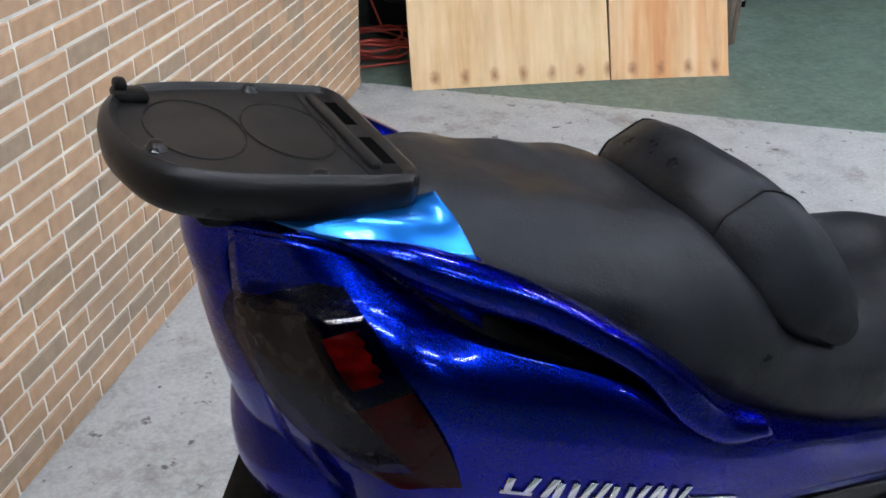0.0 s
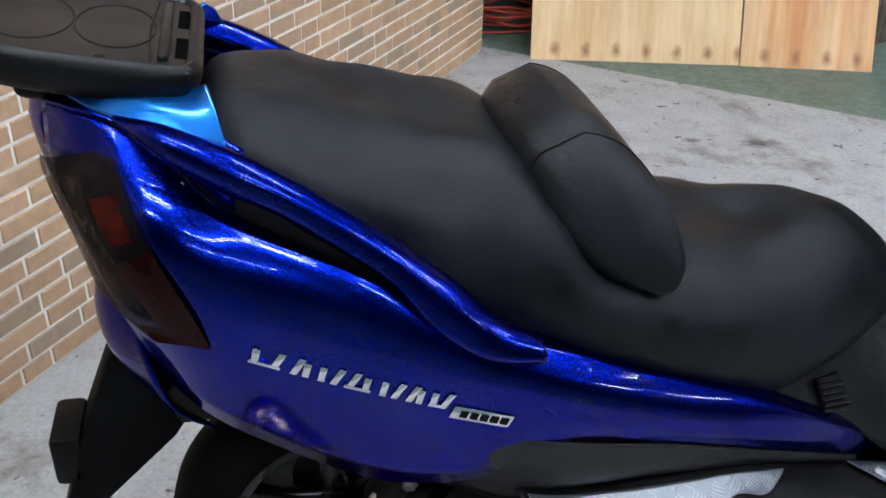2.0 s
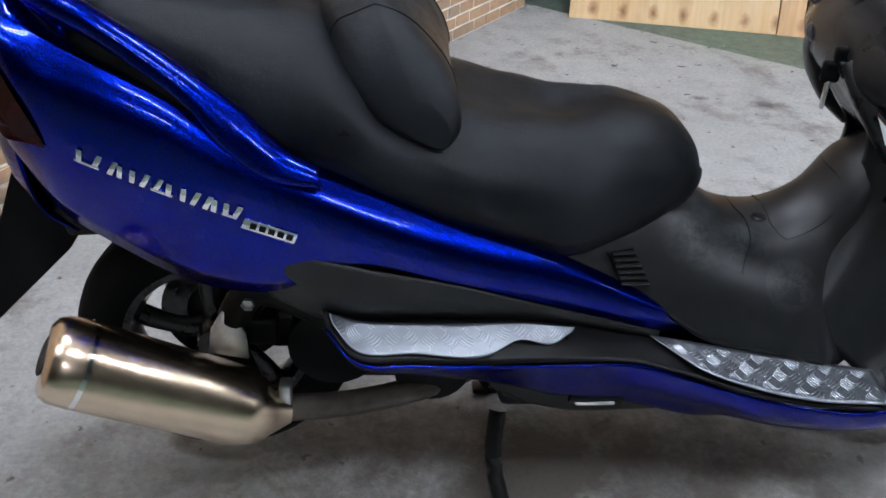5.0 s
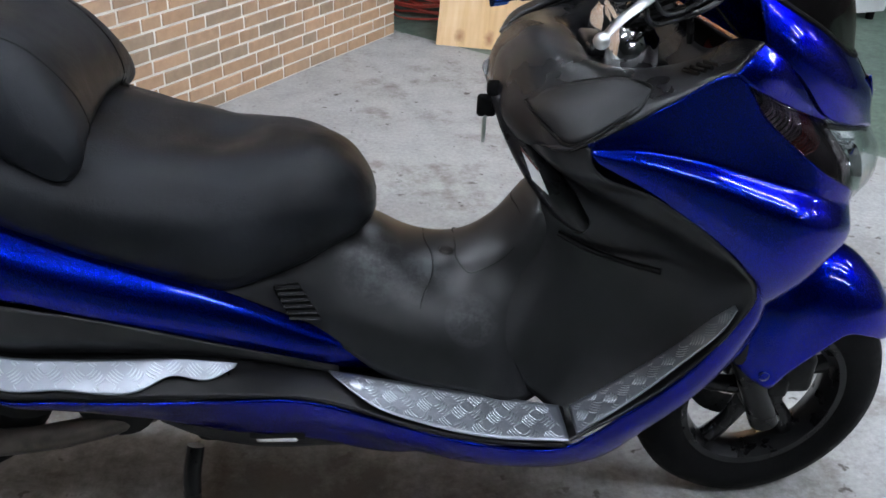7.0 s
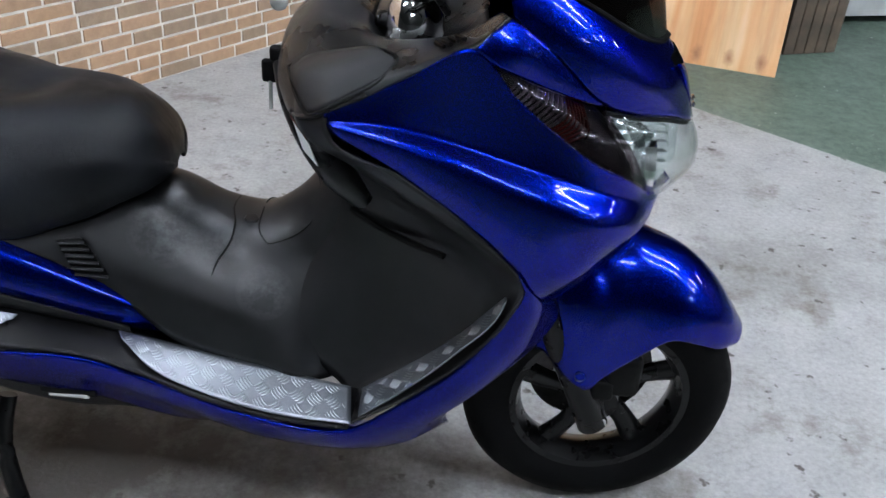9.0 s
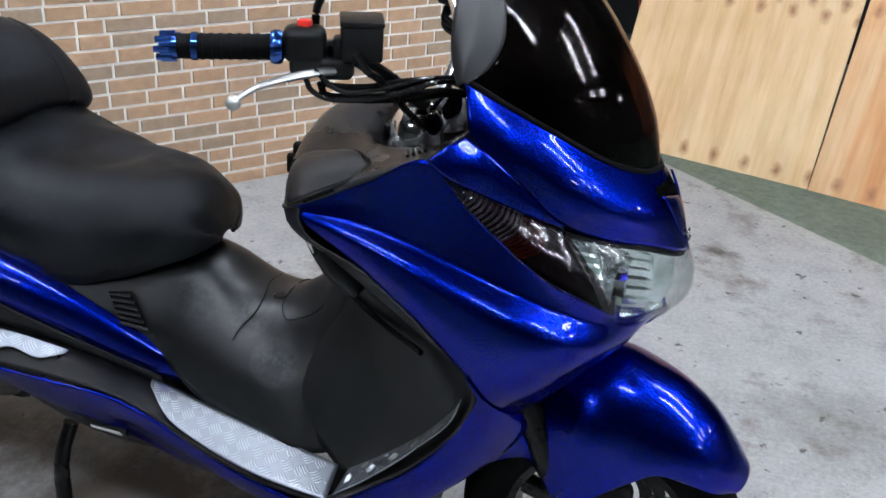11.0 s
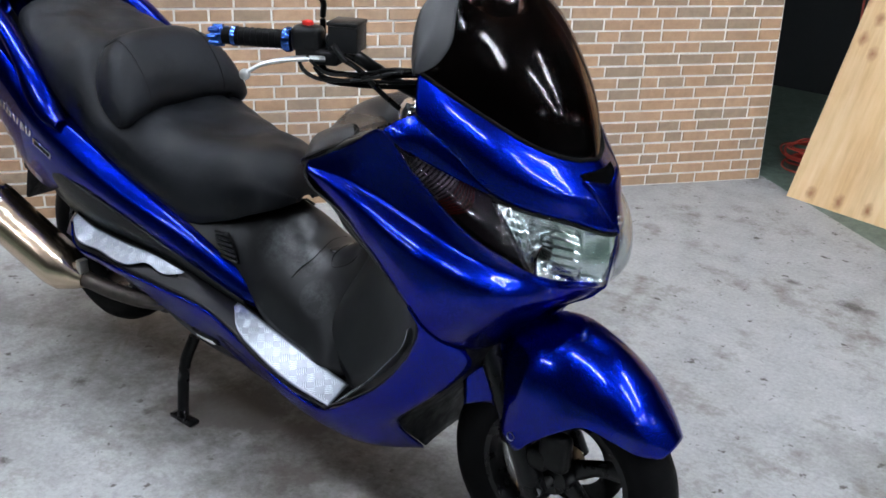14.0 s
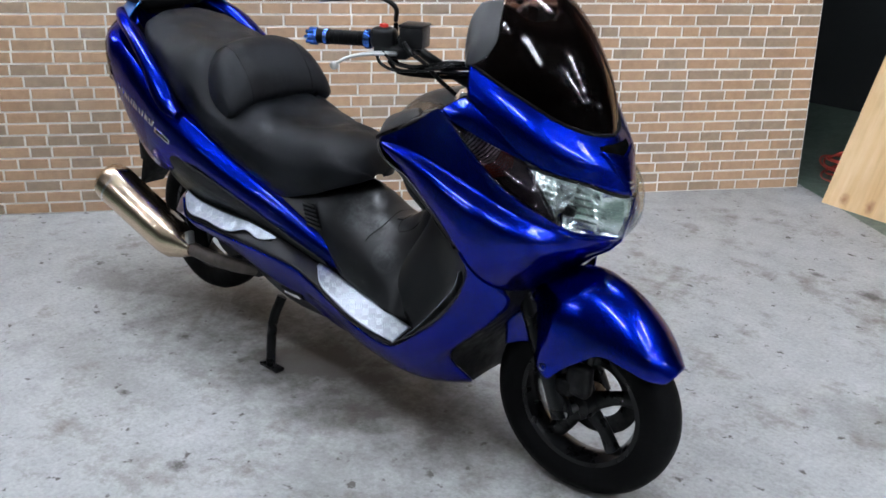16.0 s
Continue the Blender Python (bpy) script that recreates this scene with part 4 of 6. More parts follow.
# screen
SCREEN = [
    [(1.591, 0.0, 0.985), (1.573, 0.05, 0.991), (1.526, 0.11, 1.016), (1.451, 0.165, 1.066), (1.381, 0.195, 1.106), (1.324, 0.211, 1.137)],
    [(1.572, 0.0, 1.06), (1.553, 0.055, 1.068), (1.507, 0.112, 1.088), (1.442, 0.158, 1.12), (1.388, 0.178, 1.145), (1.345, 0.192, 1.152)],
    [(1.525, 0.0, 1.15), (1.507, 0.056, 1.155), (1.467, 0.108, 1.167), (1.418, 0.143, 1.182), (1.384, 0.16, 1.188), (1.36, 0.166, 1.19)],
    [(1.455, 0.0, 1.238), (1.443, 0.05, 1.24), (1.415, 0.095, 1.243), (1.385, 0.122, 1.242), (1.366, 0.136, 1.238), (1.352, 0.145, 1.235)],
    [(1.405, 0.0, 1.281), (1.398, 0.04, 1.281), (1.382, 0.077, 1.279), (1.363, 0.102, 1.274), (1.352, 0.117, 1.269), (1.344, 0.127, 1.264)],
    [(1.36, 0.0, 1.304), (1.358, 0.025, 1.304), (1.352, 0.05, 1.302), (1.346, 0.077, 1.297), (1.343, 0.098, 1.29), (1.34, 0.113, 1.284)],
]
panel("windscreen", SCREEN, SMOKE, BIKE, "dark smoked curved windscreen", each=8, along=8, mid=True)
for s in (-1, 1):
    part("screen_gasket", tube([(x + 0.002, s * w, z + 0.001) for x, w, z in SCREEN[0]], 0.0045, 8, 40), RUBBER, BIKE, "thin black rubber edge of the screen")
for s in (-1, 1):
    panel("screen_hood", [
        [(1.322, 0.214, 1.137), (1.318, 0.219, 1.138), (1.312, 0.212, 1.13)],
        [(1.343, 0.19, 1.153), (1.318, 0.212, 1.163), (1.298, 0.2, 1.158)],
        [(1.357, 0.165, 1.19), (1.326, 0.19, 1.2), (1.288, 0.185, 1.2)],
        [(1.349, 0.145, 1.235), (1.324, 0.168, 1.24), (1.287, 0.168, 1.238)],
        [(1.337, 0.118, 1.278), (1.316, 0.14, 1.275), (1.295, 0.146, 1.268)],
    ], HOOD, BIKE, "matt dark grey inner fairing beside the screen", folds=(1,), each=6, along=6, side=s, soften=1)

panel("screen_panel", [
    [(1.572, 0.0, 0.985), (1.555, 0.05, 0.99), (1.508, 0.107, 1.014), (1.435, 0.158, 1.06), (1.317, 0.207, 1.135)],
    [(1.545, 0.0, 1.06), (1.53, 0.052, 1.066), (1.488, 0.106, 1.085), (1.425, 0.147, 1.115), (1.338, 0.187, 1.151)],
    [(1.49, 0.0, 1.145), (1.478, 0.052, 1.148), (1.445, 0.1, 1.158), (1.4, 0.13, 1.172), (1.352, 0.162, 1.189)],
    [(1.425, 0.0, 1.21), (1.42, 0.045, 1.212), (1.398, 0.085, 1.218), (1.368, 0.112, 1.228), (1.345, 0.141, 1.236)],
    [(1.37, 0.0, 1.222), (1.368, 0.04, 1.225), (1.358, 0.073, 1.24), (1.345, 0.098, 1.256), (1.337, 0.123, 1.266)],
], DARK, BIKE, "black panel behind the lower screen", each=5, along=5, mid=True)

# inner leg shield and dash
for s in (-1, 1):
    panel("leg_shield", [
        [(1.13, 0.271, 0.357), (1.134, 0.213, 0.342), (1.123, 0.18, 0.354), (1.078, 0.164, 0.394), (1.02, 0.16, 0.443), (0.96, 0.143, 0.465)],
        [(1.218, 0.272, 0.42), (1.219, 0.213, 0.407), (1.195, 0.172, 0.426), (1.129, 0.141, 0.48), (1.06, 0.13, 0.527), (0.99, 0.108, 0.51)],
        [(1.304, 0.272, 0.498), (1.301, 0.215, 0.491), (1.261, 0.167, 0.518), (1.174, 0.123, 0.573), (1.09, 0.1, 0.615), (1.02, 0.072, 0.565)],
        [(1.378, 0.276, 0.605), (1.356, 0.224, 0.607), (1.293, 0.169, 0.63), (1.182, 0.115, 0.672), (1.11, 0.085, 0.7), (1.06, 0.05, 0.645)],
        [(1.397, 0.286, 0.678), (1.351, 0.245, 0.694), (1.269, 0.182, 0.715), (1.165, 0.125, 0.748), (1.1, 0.085, 0.763), (1.085, 0.045, 0.745)],
        [(1.338, 0.302, 0.756), (1.265, 0.265, 0.772), (1.19, 0.19, 0.785), (1.12, 0.13, 0.8), (1.08, 0.09, 0.812), (1.05, 0.06, 0.822)],
        [(1.205, 0.293, 0.852), (1.14, 0.252, 0.84), (1.09, 0.18, 0.838), (1.06, 0.13, 0.845), (1.045, 0.09, 0.85), (1.025, 0.05, 0.857)],
        [(1.103, 0.288, 0.908), (1.06, 0.25, 0.9), (1.035, 0.17, 0.895), (1.022, 0.12, 0.897), (1.012, 0.08, 0.899), (1.005, 0.05, 0.9)],
        [(1.1, 0.285, 0.926), (1.06, 0.24, 0.925), (1.035, 0.16, 0.92), (1.022, 0.11, 0.92), (1.015, 0.08, 0.92), (1.01, 0.05, 0.92)],
    ], SCUFFED, BIKE, "black grained plastic leg shield", each=6, along=7, side=s)
across("dash", [
    [(1.12, 0.0, 0.74), (1.115, 0.045, 0.742), (1.112, 0.065, 0.743), (1.11, 0.085, 0.745)],
    [(1.04, 0.0, 0.84), (1.035, 0.05, 0.84), (1.033, 0.06, 0.842), (1.032, 0.07, 0.845)],
    [(0.995, 0.0, 0.90), (1.0, 0.1, 0.90), (1.025, 0.17, 0.908), (1.09, 0.282, 0.925)],
    [(1.0, 0.0, 0.955), (1.015, 0.1, 0.955), (1.045, 0.17, 0.952), (1.13, 0.279, 0.945)],
    [(1.045, 0.0, 1.0), (1.055, 0.09, 0.995), (1.1, 0.17, 0.983), (1.2, 0.273, 0.985)],
    [(1.115, 0.0, 0.995), (1.125, 0.09, 0.986), (1.17, 0.17, 0.996), (1.24, 0.272, 1.008)],
    [(1.15, 0.0, 0.96), (1.16, 0.09, 0.958), (1.21, 0.165, 1.0), (1.265, 0.272, 1.022)],
    [(1.24, 0.0, 0.955), (1.25, 0.09, 0.96), (1.27, 0.16, 1.012), (1.295, 0.27, 1.037)],
    [(1.31, 0.0, 1.0), (1.315, 0.1, 1.01), (1.325, 0.17, 1.05), (1.335, 0.243, 1.07)],
], DASHP, BIKE, "semi-gloss black plastic dash with glove box lids", nu=64, nv=41)
# tunnel, floor and the panel under the seat
across("floor_tunnel", [
    [(0.45, 0.0, 0.70), (0.45, 0.1, 0.69), (0.45, 0.15, 0.67), (0.45, 0.175, 0.655), (0.45, 0.185, 0.645)],
    [(0.60, 0.0, 0.675), (0.60, 0.08, 0.66), (0.60, 0.125, 0.63), (0.60, 0.15, 0.60), (0.60, 0.165, 0.575)],
    [(0.73, 0.0, 0.665), (0.73, 0.06, 0.65), (0.725, 0.105, 0.60), (0.72, 0.135, 0.545), (0.73, 0.148, 0.49)],
    [(0.80, 0.0, 0.65), (0.80, 0.06, 0.632), (0.80, 0.105, 0.585), (0.80, 0.142, 0.53), (0.82, 0.168, 0.43)],
    [(0.86, 0.0, 0.612), (0.865, 0.06, 0.60), (0.87, 0.10, 0.57), (0.88, 0.147, 0.52), (0.88, 0.176, 0.41)],
    [(0.93, 0.0, 0.603), (0.945, 0.06, 0.592), (0.96, 0.105, 0.55), (0.965, 0.15, 0.495), (0.97, 0.182, 0.395)],
    [(1.0, 0.0, 0.645), (1.02, 0.06, 0.625), (1.04, 0.105, 0.555), (1.045, 0.152, 0.46), (1.05, 0.19, 0.383)],
    [(1.08, 0.0, 0.735), (1.085, 0.06, 0.71), (1.1, 0.095, 0.58), (1.1, 0.13, 0.42), (1.1, 0.15, 0.372)],
    [(1.13, 0.0, 0.78), (1.15, 0.05, 0.75), (1.16, 0.07, 0.62), (1.16, 0.1, 0.5), (1.16, 0.11, 0.42)],
], SCUFFED, BIKE, "scuffed black plastic centre tunnel with fuel lid", nu=60, nv=49)
for s in (-1, 1):
    panel("floorboard", [
        [(0.152, 0.235, 0.548), (0.157, 0.25, 0.543), (0.163, 0.264, 0.532)],
        [(0.2, 0.215, 0.528), (0.2, 0.25, 0.514), (0.203, 0.288, 0.488)],
        [(0.3, 0.2, 0.518), (0.3, 0.245, 0.506), (0.302, 0.288, 0.478)],
        [(0.43, 0.19, 0.512), (0.43, 0.24, 0.503), (0.43, 0.286, 0.474)],
        [(0.56, 0.175, 0.492), (0.56, 0.22, 0.483), (0.56, 0.264, 0.458)],
        [(0.68, 0.155, 0.445), (0.68, 0.2, 0.445), (0.68, 0.24, 0.437)],
        [(0.75, 0.152, 0.425), (0.755, 0.2, 0.424), (0.765, 0.24, 0.414)],
        [(0.88, 0.165, 0.405), (0.88, 0.21, 0.395), (0.885, 0.256, 0.378)],
        [(1.0, 0.175, 0.388), (1.0, 0.22, 0.375), (1.0, 0.266, 0.358)],
        [(1.14, 0.185, 0.37), (1.14, 0.23, 0.363), (1.135, 0.273, 0.354)],
    ], PLASTIC, BIKE, "black plastic footboard", each=5, along=6, side=s)

# tread plates laid on the footboards
plates = []
plates.append(sides("tread_plate", [
    [(0.722, 0.168, 0.44), (0.735, 0.19, 0.442)],
    [(0.79, 0.172, 0.43), (0.80, 0.238, 0.42)],
    [(0.88, 0.178, 0.416), (0.89, 0.255, 0.392)],
    [(1.0, 0.186, 0.398), (1.0, 0.266, 0.371)],
    [(1.13, 0.196, 0.382), (1.14, 0.272, 0.366)],
], TREAD, "bright aluminium tread plate", nu=60, nv=12, thick=0.002))
plates.append(sides("tread_plate", [
    [(1.149, 0.194, 0.379), (1.15, 0.264, 0.374)],
    [(1.221, 0.205, 0.444), (1.228, 0.27, 0.45)],
    [(1.298, 0.225, 0.528), (1.303, 0.276, 0.537)],
    [(1.359, 0.254, 0.623), (1.363, 0.283, 0.624)],
    [(1.37, 0.273, 0.651), (1.37, 0.285, 0.65)],
], TREAD, "bright aluminium tread plate", nu=60, nv=12, thick=0.002))
plates.append(sides("tread_plate", [
    [(0.165, 0.25, 0.548), (0.171, 0.266, 0.540)],
    [(0.2, 0.24, 0.528), (0.204, 0.284, 0.501)],
    [(0.3, 0.238, 0.519), (0.302, 0.284, 0.492)],
    [(0.41, 0.234, 0.516), (0.428, 0.281, 0.488)],
    [(0.47, 0.231, 0.515), (0.475, 0.258, 0.500)],
    [(0.53, 0.224, 0.505), (0.53, 0.25, 0.484)],
    [(0.575, 0.214, 0.492), (0.57, 0.22, 0.487)],
], TREAD, "bright aluminium tread plate", nu=60, nv=12, thick=0.002))

# lamps
for s in (-1, 1):
    lens = [
        [(1.319, 0.274, 1.016), (1.32, 0.275, 1.014), (1.321, 0.273, 1.011)],
        [(1.364, 0.249, 0.988), (1.362, 0.262, 0.978), (1.353, 0.263, 0.968)],
        [(1.423, 0.22, 0.959), (1.42, 0.25, 0.942), (1.402, 0.258, 0.926)],
        [(1.455, 0.202, 0.945), (1.468, 0.236, 0.908), (1.44, 0.257, 0.898)],
        [(1.477, 0.19, 0.935), (1.508, 0.218, 0.885), (1.475, 0.249, 0.872)],
        [(1.483, 0.187, 0.93), (1.535, 0.2, 0.862), (1.535, 0.218, 0.834)],
        [(1.488, 0.185, 0.926), (1.55, 0.18, 0.845), (1.569, 0.166, 0.797)],
    ]
    panel("indicator", lens, SMOKE2, BIKE, "smoked indicator lens with an amber bulb behind", each=6, along=6, side=s)
    housing = [[(x - 0.012, w - 0.02, z - 0.002) for x, w, z in r] for r in lens]
    inner = panel("indicator_housing", housing, GREYP, BIKE, "dark ribbed lamp housing", each=4, along=4, side=s)
    for k in range(17):
        u = 0.9 + 0.13 * k
        a, b = housing[int(u)], housing[int(u) + 1]
        run = [Vector(p).lerp(Vector(q), u - int(u)) + Vector((0.004, 0.008, 0.003)) for p, q in zip(a, b)]
        part("rib", tube([(p.x, s * p.y, p.z) for p in run], 0.0022, 6, 8), LAMPGREY if u < 2.3 else AMBER, inner)


def headlight():
    """Bulging clear lens over a silvered reflector pressed into strips, with two hollows a side."""
    rows = [
        [(1.654, 0.0, 0.852), (1.596, 0.098, 0.888), (1.534, 0.155, 0.911), (1.488, 0.186, 0.928)],
        [(1.668, 0.0, 0.825), (1.628, 0.098, 0.85), (1.58, 0.15, 0.868), (1.522, 0.186, 0.885)],
        [(1.672, 0.0, 0.785), (1.635, 0.098, 0.803), (1.594, 0.15, 0.82), (1.552, 0.18, 0.842)],
        [(1.643, 0.0, 0.74), (1.61, 0.092, 0.758), (1.588, 0.137, 0.777), (1.57, 0.164, 0.797)],
    ]
    panel("headlight_lens", rows, CLEAR, BIKE, "clear bulging headlight lens", each=7, along=8, mid=True, thick=0.003)
    full = [[(x, -w, z) for x, w, z in r[::-1]] + [(x, w, z) for x, w, z in r[1:]] for r in rows]
    nu, nv = 25, 73
    lines = [spline(r, nv) for r in full]
    cols = [spline([l[j] for l in lines], nu) for j in range(nv)]
    grid = []
    for i in range(nu):
        v = i / (nu - 1)
        line = []
        for j in range(nv):
            p = cols[j][i].copy()
            w = abs(p.y)
            deep = max(0.0, math.sin(math.pi * v)) ** 0.5
            hollow = 0.075 * math.exp(-((w - 0.116) / 0.04) ** 2) + 0.06 * math.exp(-((w - 0.03) / 0.03) ** 2)
            step = (0.0016 * (i % 3) + 0.0016 * (j % 3)) if w > 0.07 else 0.0
            p.x -= 0.008 + (hollow + step) * deep
            line.append(p)
        grid.append(line)
    part("reflector", grid_mesh(grid), SILVER, BIKE, "bright faceted headlight reflector", smooth=False)
    part("upper_shadow_gap", tube([(x - 0.004, w, z - 0.003) for x, w, z in full[0]], 0.0045, 8, 60), DARK, BIKE)



headlight()
for s in (-1, 1):
    bowl = part("lamp_bowl", lathe([(0.05, 0.045), (0.046, 0.028), (0.034, 0.012), (0.014, 0.0)], 24, "x", (1.535, s * 0.116, 0.815)), CHROME, BIKE, "round chromed lamp bowl", smooth=False)
    part("bulb_cap", lathe([(0.0, 0.032), (0.01, 0.029), (0.013, 0.018), (0.012, 0.0)], 16, "x", (1.548, s * 0.117, 0.817)), BLACKM, bowl, "dark bulb shield")
    part("amber_bulb", lathe([(0.0, 0.012), (0.014, 0.01), (0.022, 0.003), (0.024, -0.006)], 18, "y", (1.44, s * 0.214 + (0 if s > 0 else -0.002), 0.912)), AMBER, BIKE, "red-amber bulb cover")

# tail lamps: a smoked wrap-round lens, red above and maroon below at its front edge
LAMP_BACK = ((-0.392, 0.105, 1.02), (-0.398, 0.08, 0.985), (-0.388, 0.075, 0.94), (-0.37, 0.105, 0.895), (-0.338, 0.17, 0.864), (-0.30, 0.215, 0.852))
LAMP_MID = ((-0.347, 0.146, 1.035), (-0.342, 0.183, 1.004), (-0.328, 0.213, 0.966), (-0.3, 0.233, 0.918), (-0.272, 0.246, 0.876), (-0.25, 0.252, 0.848))
LAMP_FRONT = ((-0.309, 0.161, 1.044), (-0.296, 0.206, 1.02), (-0.283, 0.238, 0.99), (-0.259, 0.259, 0.941), (-0.237, 0.265, 0.89), (-0.222, 0.261, 0.843))


def lamp_skin(name, material, u0, u1, v0, v1, label, inward=0.0, ribs=0.0, slant=0.0):
    """A piece of the lamp's one curved face: u from its rear edge to its front edge, v from top to foot."""
    nu, nv = 61, 57
    lines = []
    for p, q, r in zip(LAMP_BACK, LAMP_MID, LAMP_FRONT):
        p, q, r = Vector(p), Vector(q), Vector(r)
        lines.append(spline([p, p.lerp(q, 0.5) + Vector((-0.007, 0.010, 0)), q + Vector((-0.002, 0.002, 0)), r], nu))
    cols = [spline([l[j] for l in lines], nv) for j in range(nu)]
    for s in (-1, 1):
        grid = []
        for i in range(round(v0 * (nv - 1)), round(v1 * (nv - 1)) + 1):
            line = []
            for j in range(round(u0 * (nu - 1)), round(u1 * (nu - 1)) + 1):
                p = cols[j][i] - Vector((-0.5, 0.85, 0)) * (inward + ribs * (0.5 + 0.5 * math.sin(1.9 * (i + slant * j))))
                line.append((p.x, s * p.y, p.z))
            grid.append(line)
        bm = grid_mesh(grid, flip=s > 0)
        part(name, bm, material, BIKE, label)


lamp_skin("tail_lamp", TAILGLASS, 0, 0.66, 0, 0.84, "smoked clear tail lamp lens")
lamp_skin("lamp_reflector", LAMPGREY, 0.06, 0.62, 0.14, 0.78, "grey fluted lamp reflector", 0.012, 0.0022, 0.45)
lamp_skin("stop_lamp", TAILGLASS, 0.66, 1, 0, 0.5, "smoked stop lamp lens")
lamp_skin("stop_reflector", REDL, 0.7, 0.96, 0.24, 0.44, "red fluted stop lamp", 0.007, 0.002, -0.25)
lamp_skin("lamp_back", DARK, 0, 1, 0, 0.86, "black lamp shell", 0.024)
lamp_skin("tail_reflector", MAROON, 0.66, 1, 0.5, 1, "dark maroon lower lamp lens")
lamp_skin("lamp_foot", MAROON, 0, 0.66, 0.84, 1, "dark maroon foot of the tail lamp")
sides("tail_shoulder", [
    [(-0.386, 0.076, 1.068), (-0.392, 0.055, 1.076), (-0.372, 0.03, 1.085)],
    [(-0.346, 0.124, 1.074), (-0.345, 0.11, 1.082), (-0.335, 0.08, 1.09)],
    [(-0.302, 0.149, 1.066), (-0.295, 0.14, 1.075), (-0.285, 0.11, 1.085)],
    [(-0.24, 0.186, 1.028), (-0.235, 0.175, 1.045), (-0.225, 0.15, 1.07)],
    [(-0.185, 0.212, 0.988), (-0.18, 0.2, 1.01), (-0.17, 0.175, 1.04)],
], BLUE, nu=24, nv=8)


# running gear
def wheel(name, at, turn, radius, width, spokes, steer=0.0):
    w = new(name)
    w.parent = BIKE
    rim = radius - 0.09
    h = width / 2
    prof = [(rim, -h * 0.72), (rim + 0.02, -h * 0.95), (radius - 0.045, -h), (radius - 0.018, -h * 0.8), (radius - 0.003, -h * 0.4), (radius, 0), (radius - 0.003, h * 0.4), (radius - 0.018, h * 0.8), (radius - 0.045, h), (rim + 0.02, h * 0.95), (rim, h * 0.72)]
    part("tyre", lathe(prof, 72), RUBBER, w, "worn black rubber tyre")
    part("rim", lathe([(rim + 0.006, -h * 0.74), (rim - 0.012, -h * 0.72), (rim - 0.02, -h * 0.4), (rim - 0.026, 0), (rim - 0.02, h * 0.4), (rim - 0.012, h * 0.72), (rim + 0.006, h * 0.74)], 72), BLACKM, w, "black cast rim")
    part("hub", lathe([(0.0, -0.05), (0.035, -0.05), (0.042, -0.02), (0.042, 0.02), (0.035, 0.05), (0, 0.05)], 24), BLACKM, w)
    for i in range(spokes):
        a = 2 * math.pi * i / spokes + 0.35
        d, t = Vector((math.cos(a), 0, math.sin(a))), Vector((-math.sin(a), 0, math.cos(a)))
        part("spoke", tube([d * 0.03, d * 0.09 + t * 0.008, d * (rim - 0.015)], [0.026, 0.02, 0.026], 10, 8, 0.6, up=(0, 1, 0)), BLACKM, w)
    for h0 in (0.062,):
        part("brake_disc", lathe([(0.075, h0), (0.125, h0), (0.125, h0 + 0.004), (0.075, h0 + 0.004)], 48, closed_profile=True), DISC, w, "dark steel brake disc")
    w.matrix_basis = pose(*at, 0, 0, turn)
    return w


STEER = 5.0
wheel("front_wheel", (1.59, 0.0, 0.264), STEER, 0.264, 0.11, 5)
wheel("rear_wheel", (-0.065, 0.0, 0.325), 0, 0.264, 0.13, 5)


def fender():
    """Teardrop mudguard that turns with the fork, with side tabs down to a bolt."""
    rows = [
        [(-0.24, 0.0, 0.23), (-0.235, 0.045, 0.225), (-0.228, 0.06, 0.2), (-0.222, 0.064, 0.16), (-0.22, 0.064, 0.12)],
        [(-0.17, 0.0, 0.31), (-0.165, 0.045, 0.302), (-0.158, 0.062, 0.265), (-0.15, 0.066, 0.2), (-0.145, 0.066, 0.15)],
        [(-0.09, 0.0, 0.35), (-0.09, 0.055, 0.338), (-0.088, 0.088, 0.28), (-0.083, 0.108, 0.185), (-0.078, 0.118, 0.11)],
        [(-0.055, 0.0, 0.364), (-0.055, 0.062, 0.347), (-0.052, 0.106, 0.284), (-0.054, 0.119, 0.18), (-0.056, 0.122, 0.1)],
        [(0.0, 0.0, 0.372), (0.0, 0.06, 0.352), (-0.004, 0.108, 0.285), (-0.015, 0.118, 0.2), (-0.03, 0.12, 0.125)],
        [(0.055, 0.0, 0.355), (0.055, 0.058, 0.334), (0.05, 0.102, 0.276), (0.043, 0.115, 0.22), (0.033, 0.117, 0.178)],
        [(0.11, 0.0, 0.329), (0.108, 0.055, 0.308), (0.1, 0.097, 0.262), (0.09, 0.108, 0.228), (0.08, 0.11, 0.206)],
        [(0.17, 0.0, 0.28), (0.167, 0.05, 0.264), (0.16, 0.085, 0.232), (0.15, 0.095, 0.206), (0.14, 0.096, 0.19)],
        [(0.216, 0.0, 0.222), (0.213, 0.04, 0.212), (0.206, 0.065, 0.194), (0.196, 0.075, 0.178), (0.186, 0.077, 0.168)],
        [(0.246, 0.0, 0.178), (0.244, 0.02, 0.175), (0.238, 0.037, 0.167), (0.23, 0.047, 0.16), (0.22, 0.05, 0.156)],
    ]
    ob = panel("front_fender", rows, BLUE, BIKE, "rounded glossy blue front fender", each=7, along=8, mid=True)
    ob.matrix_basis = pose(1.59, 0, 0.264, 0, 0, STEER)


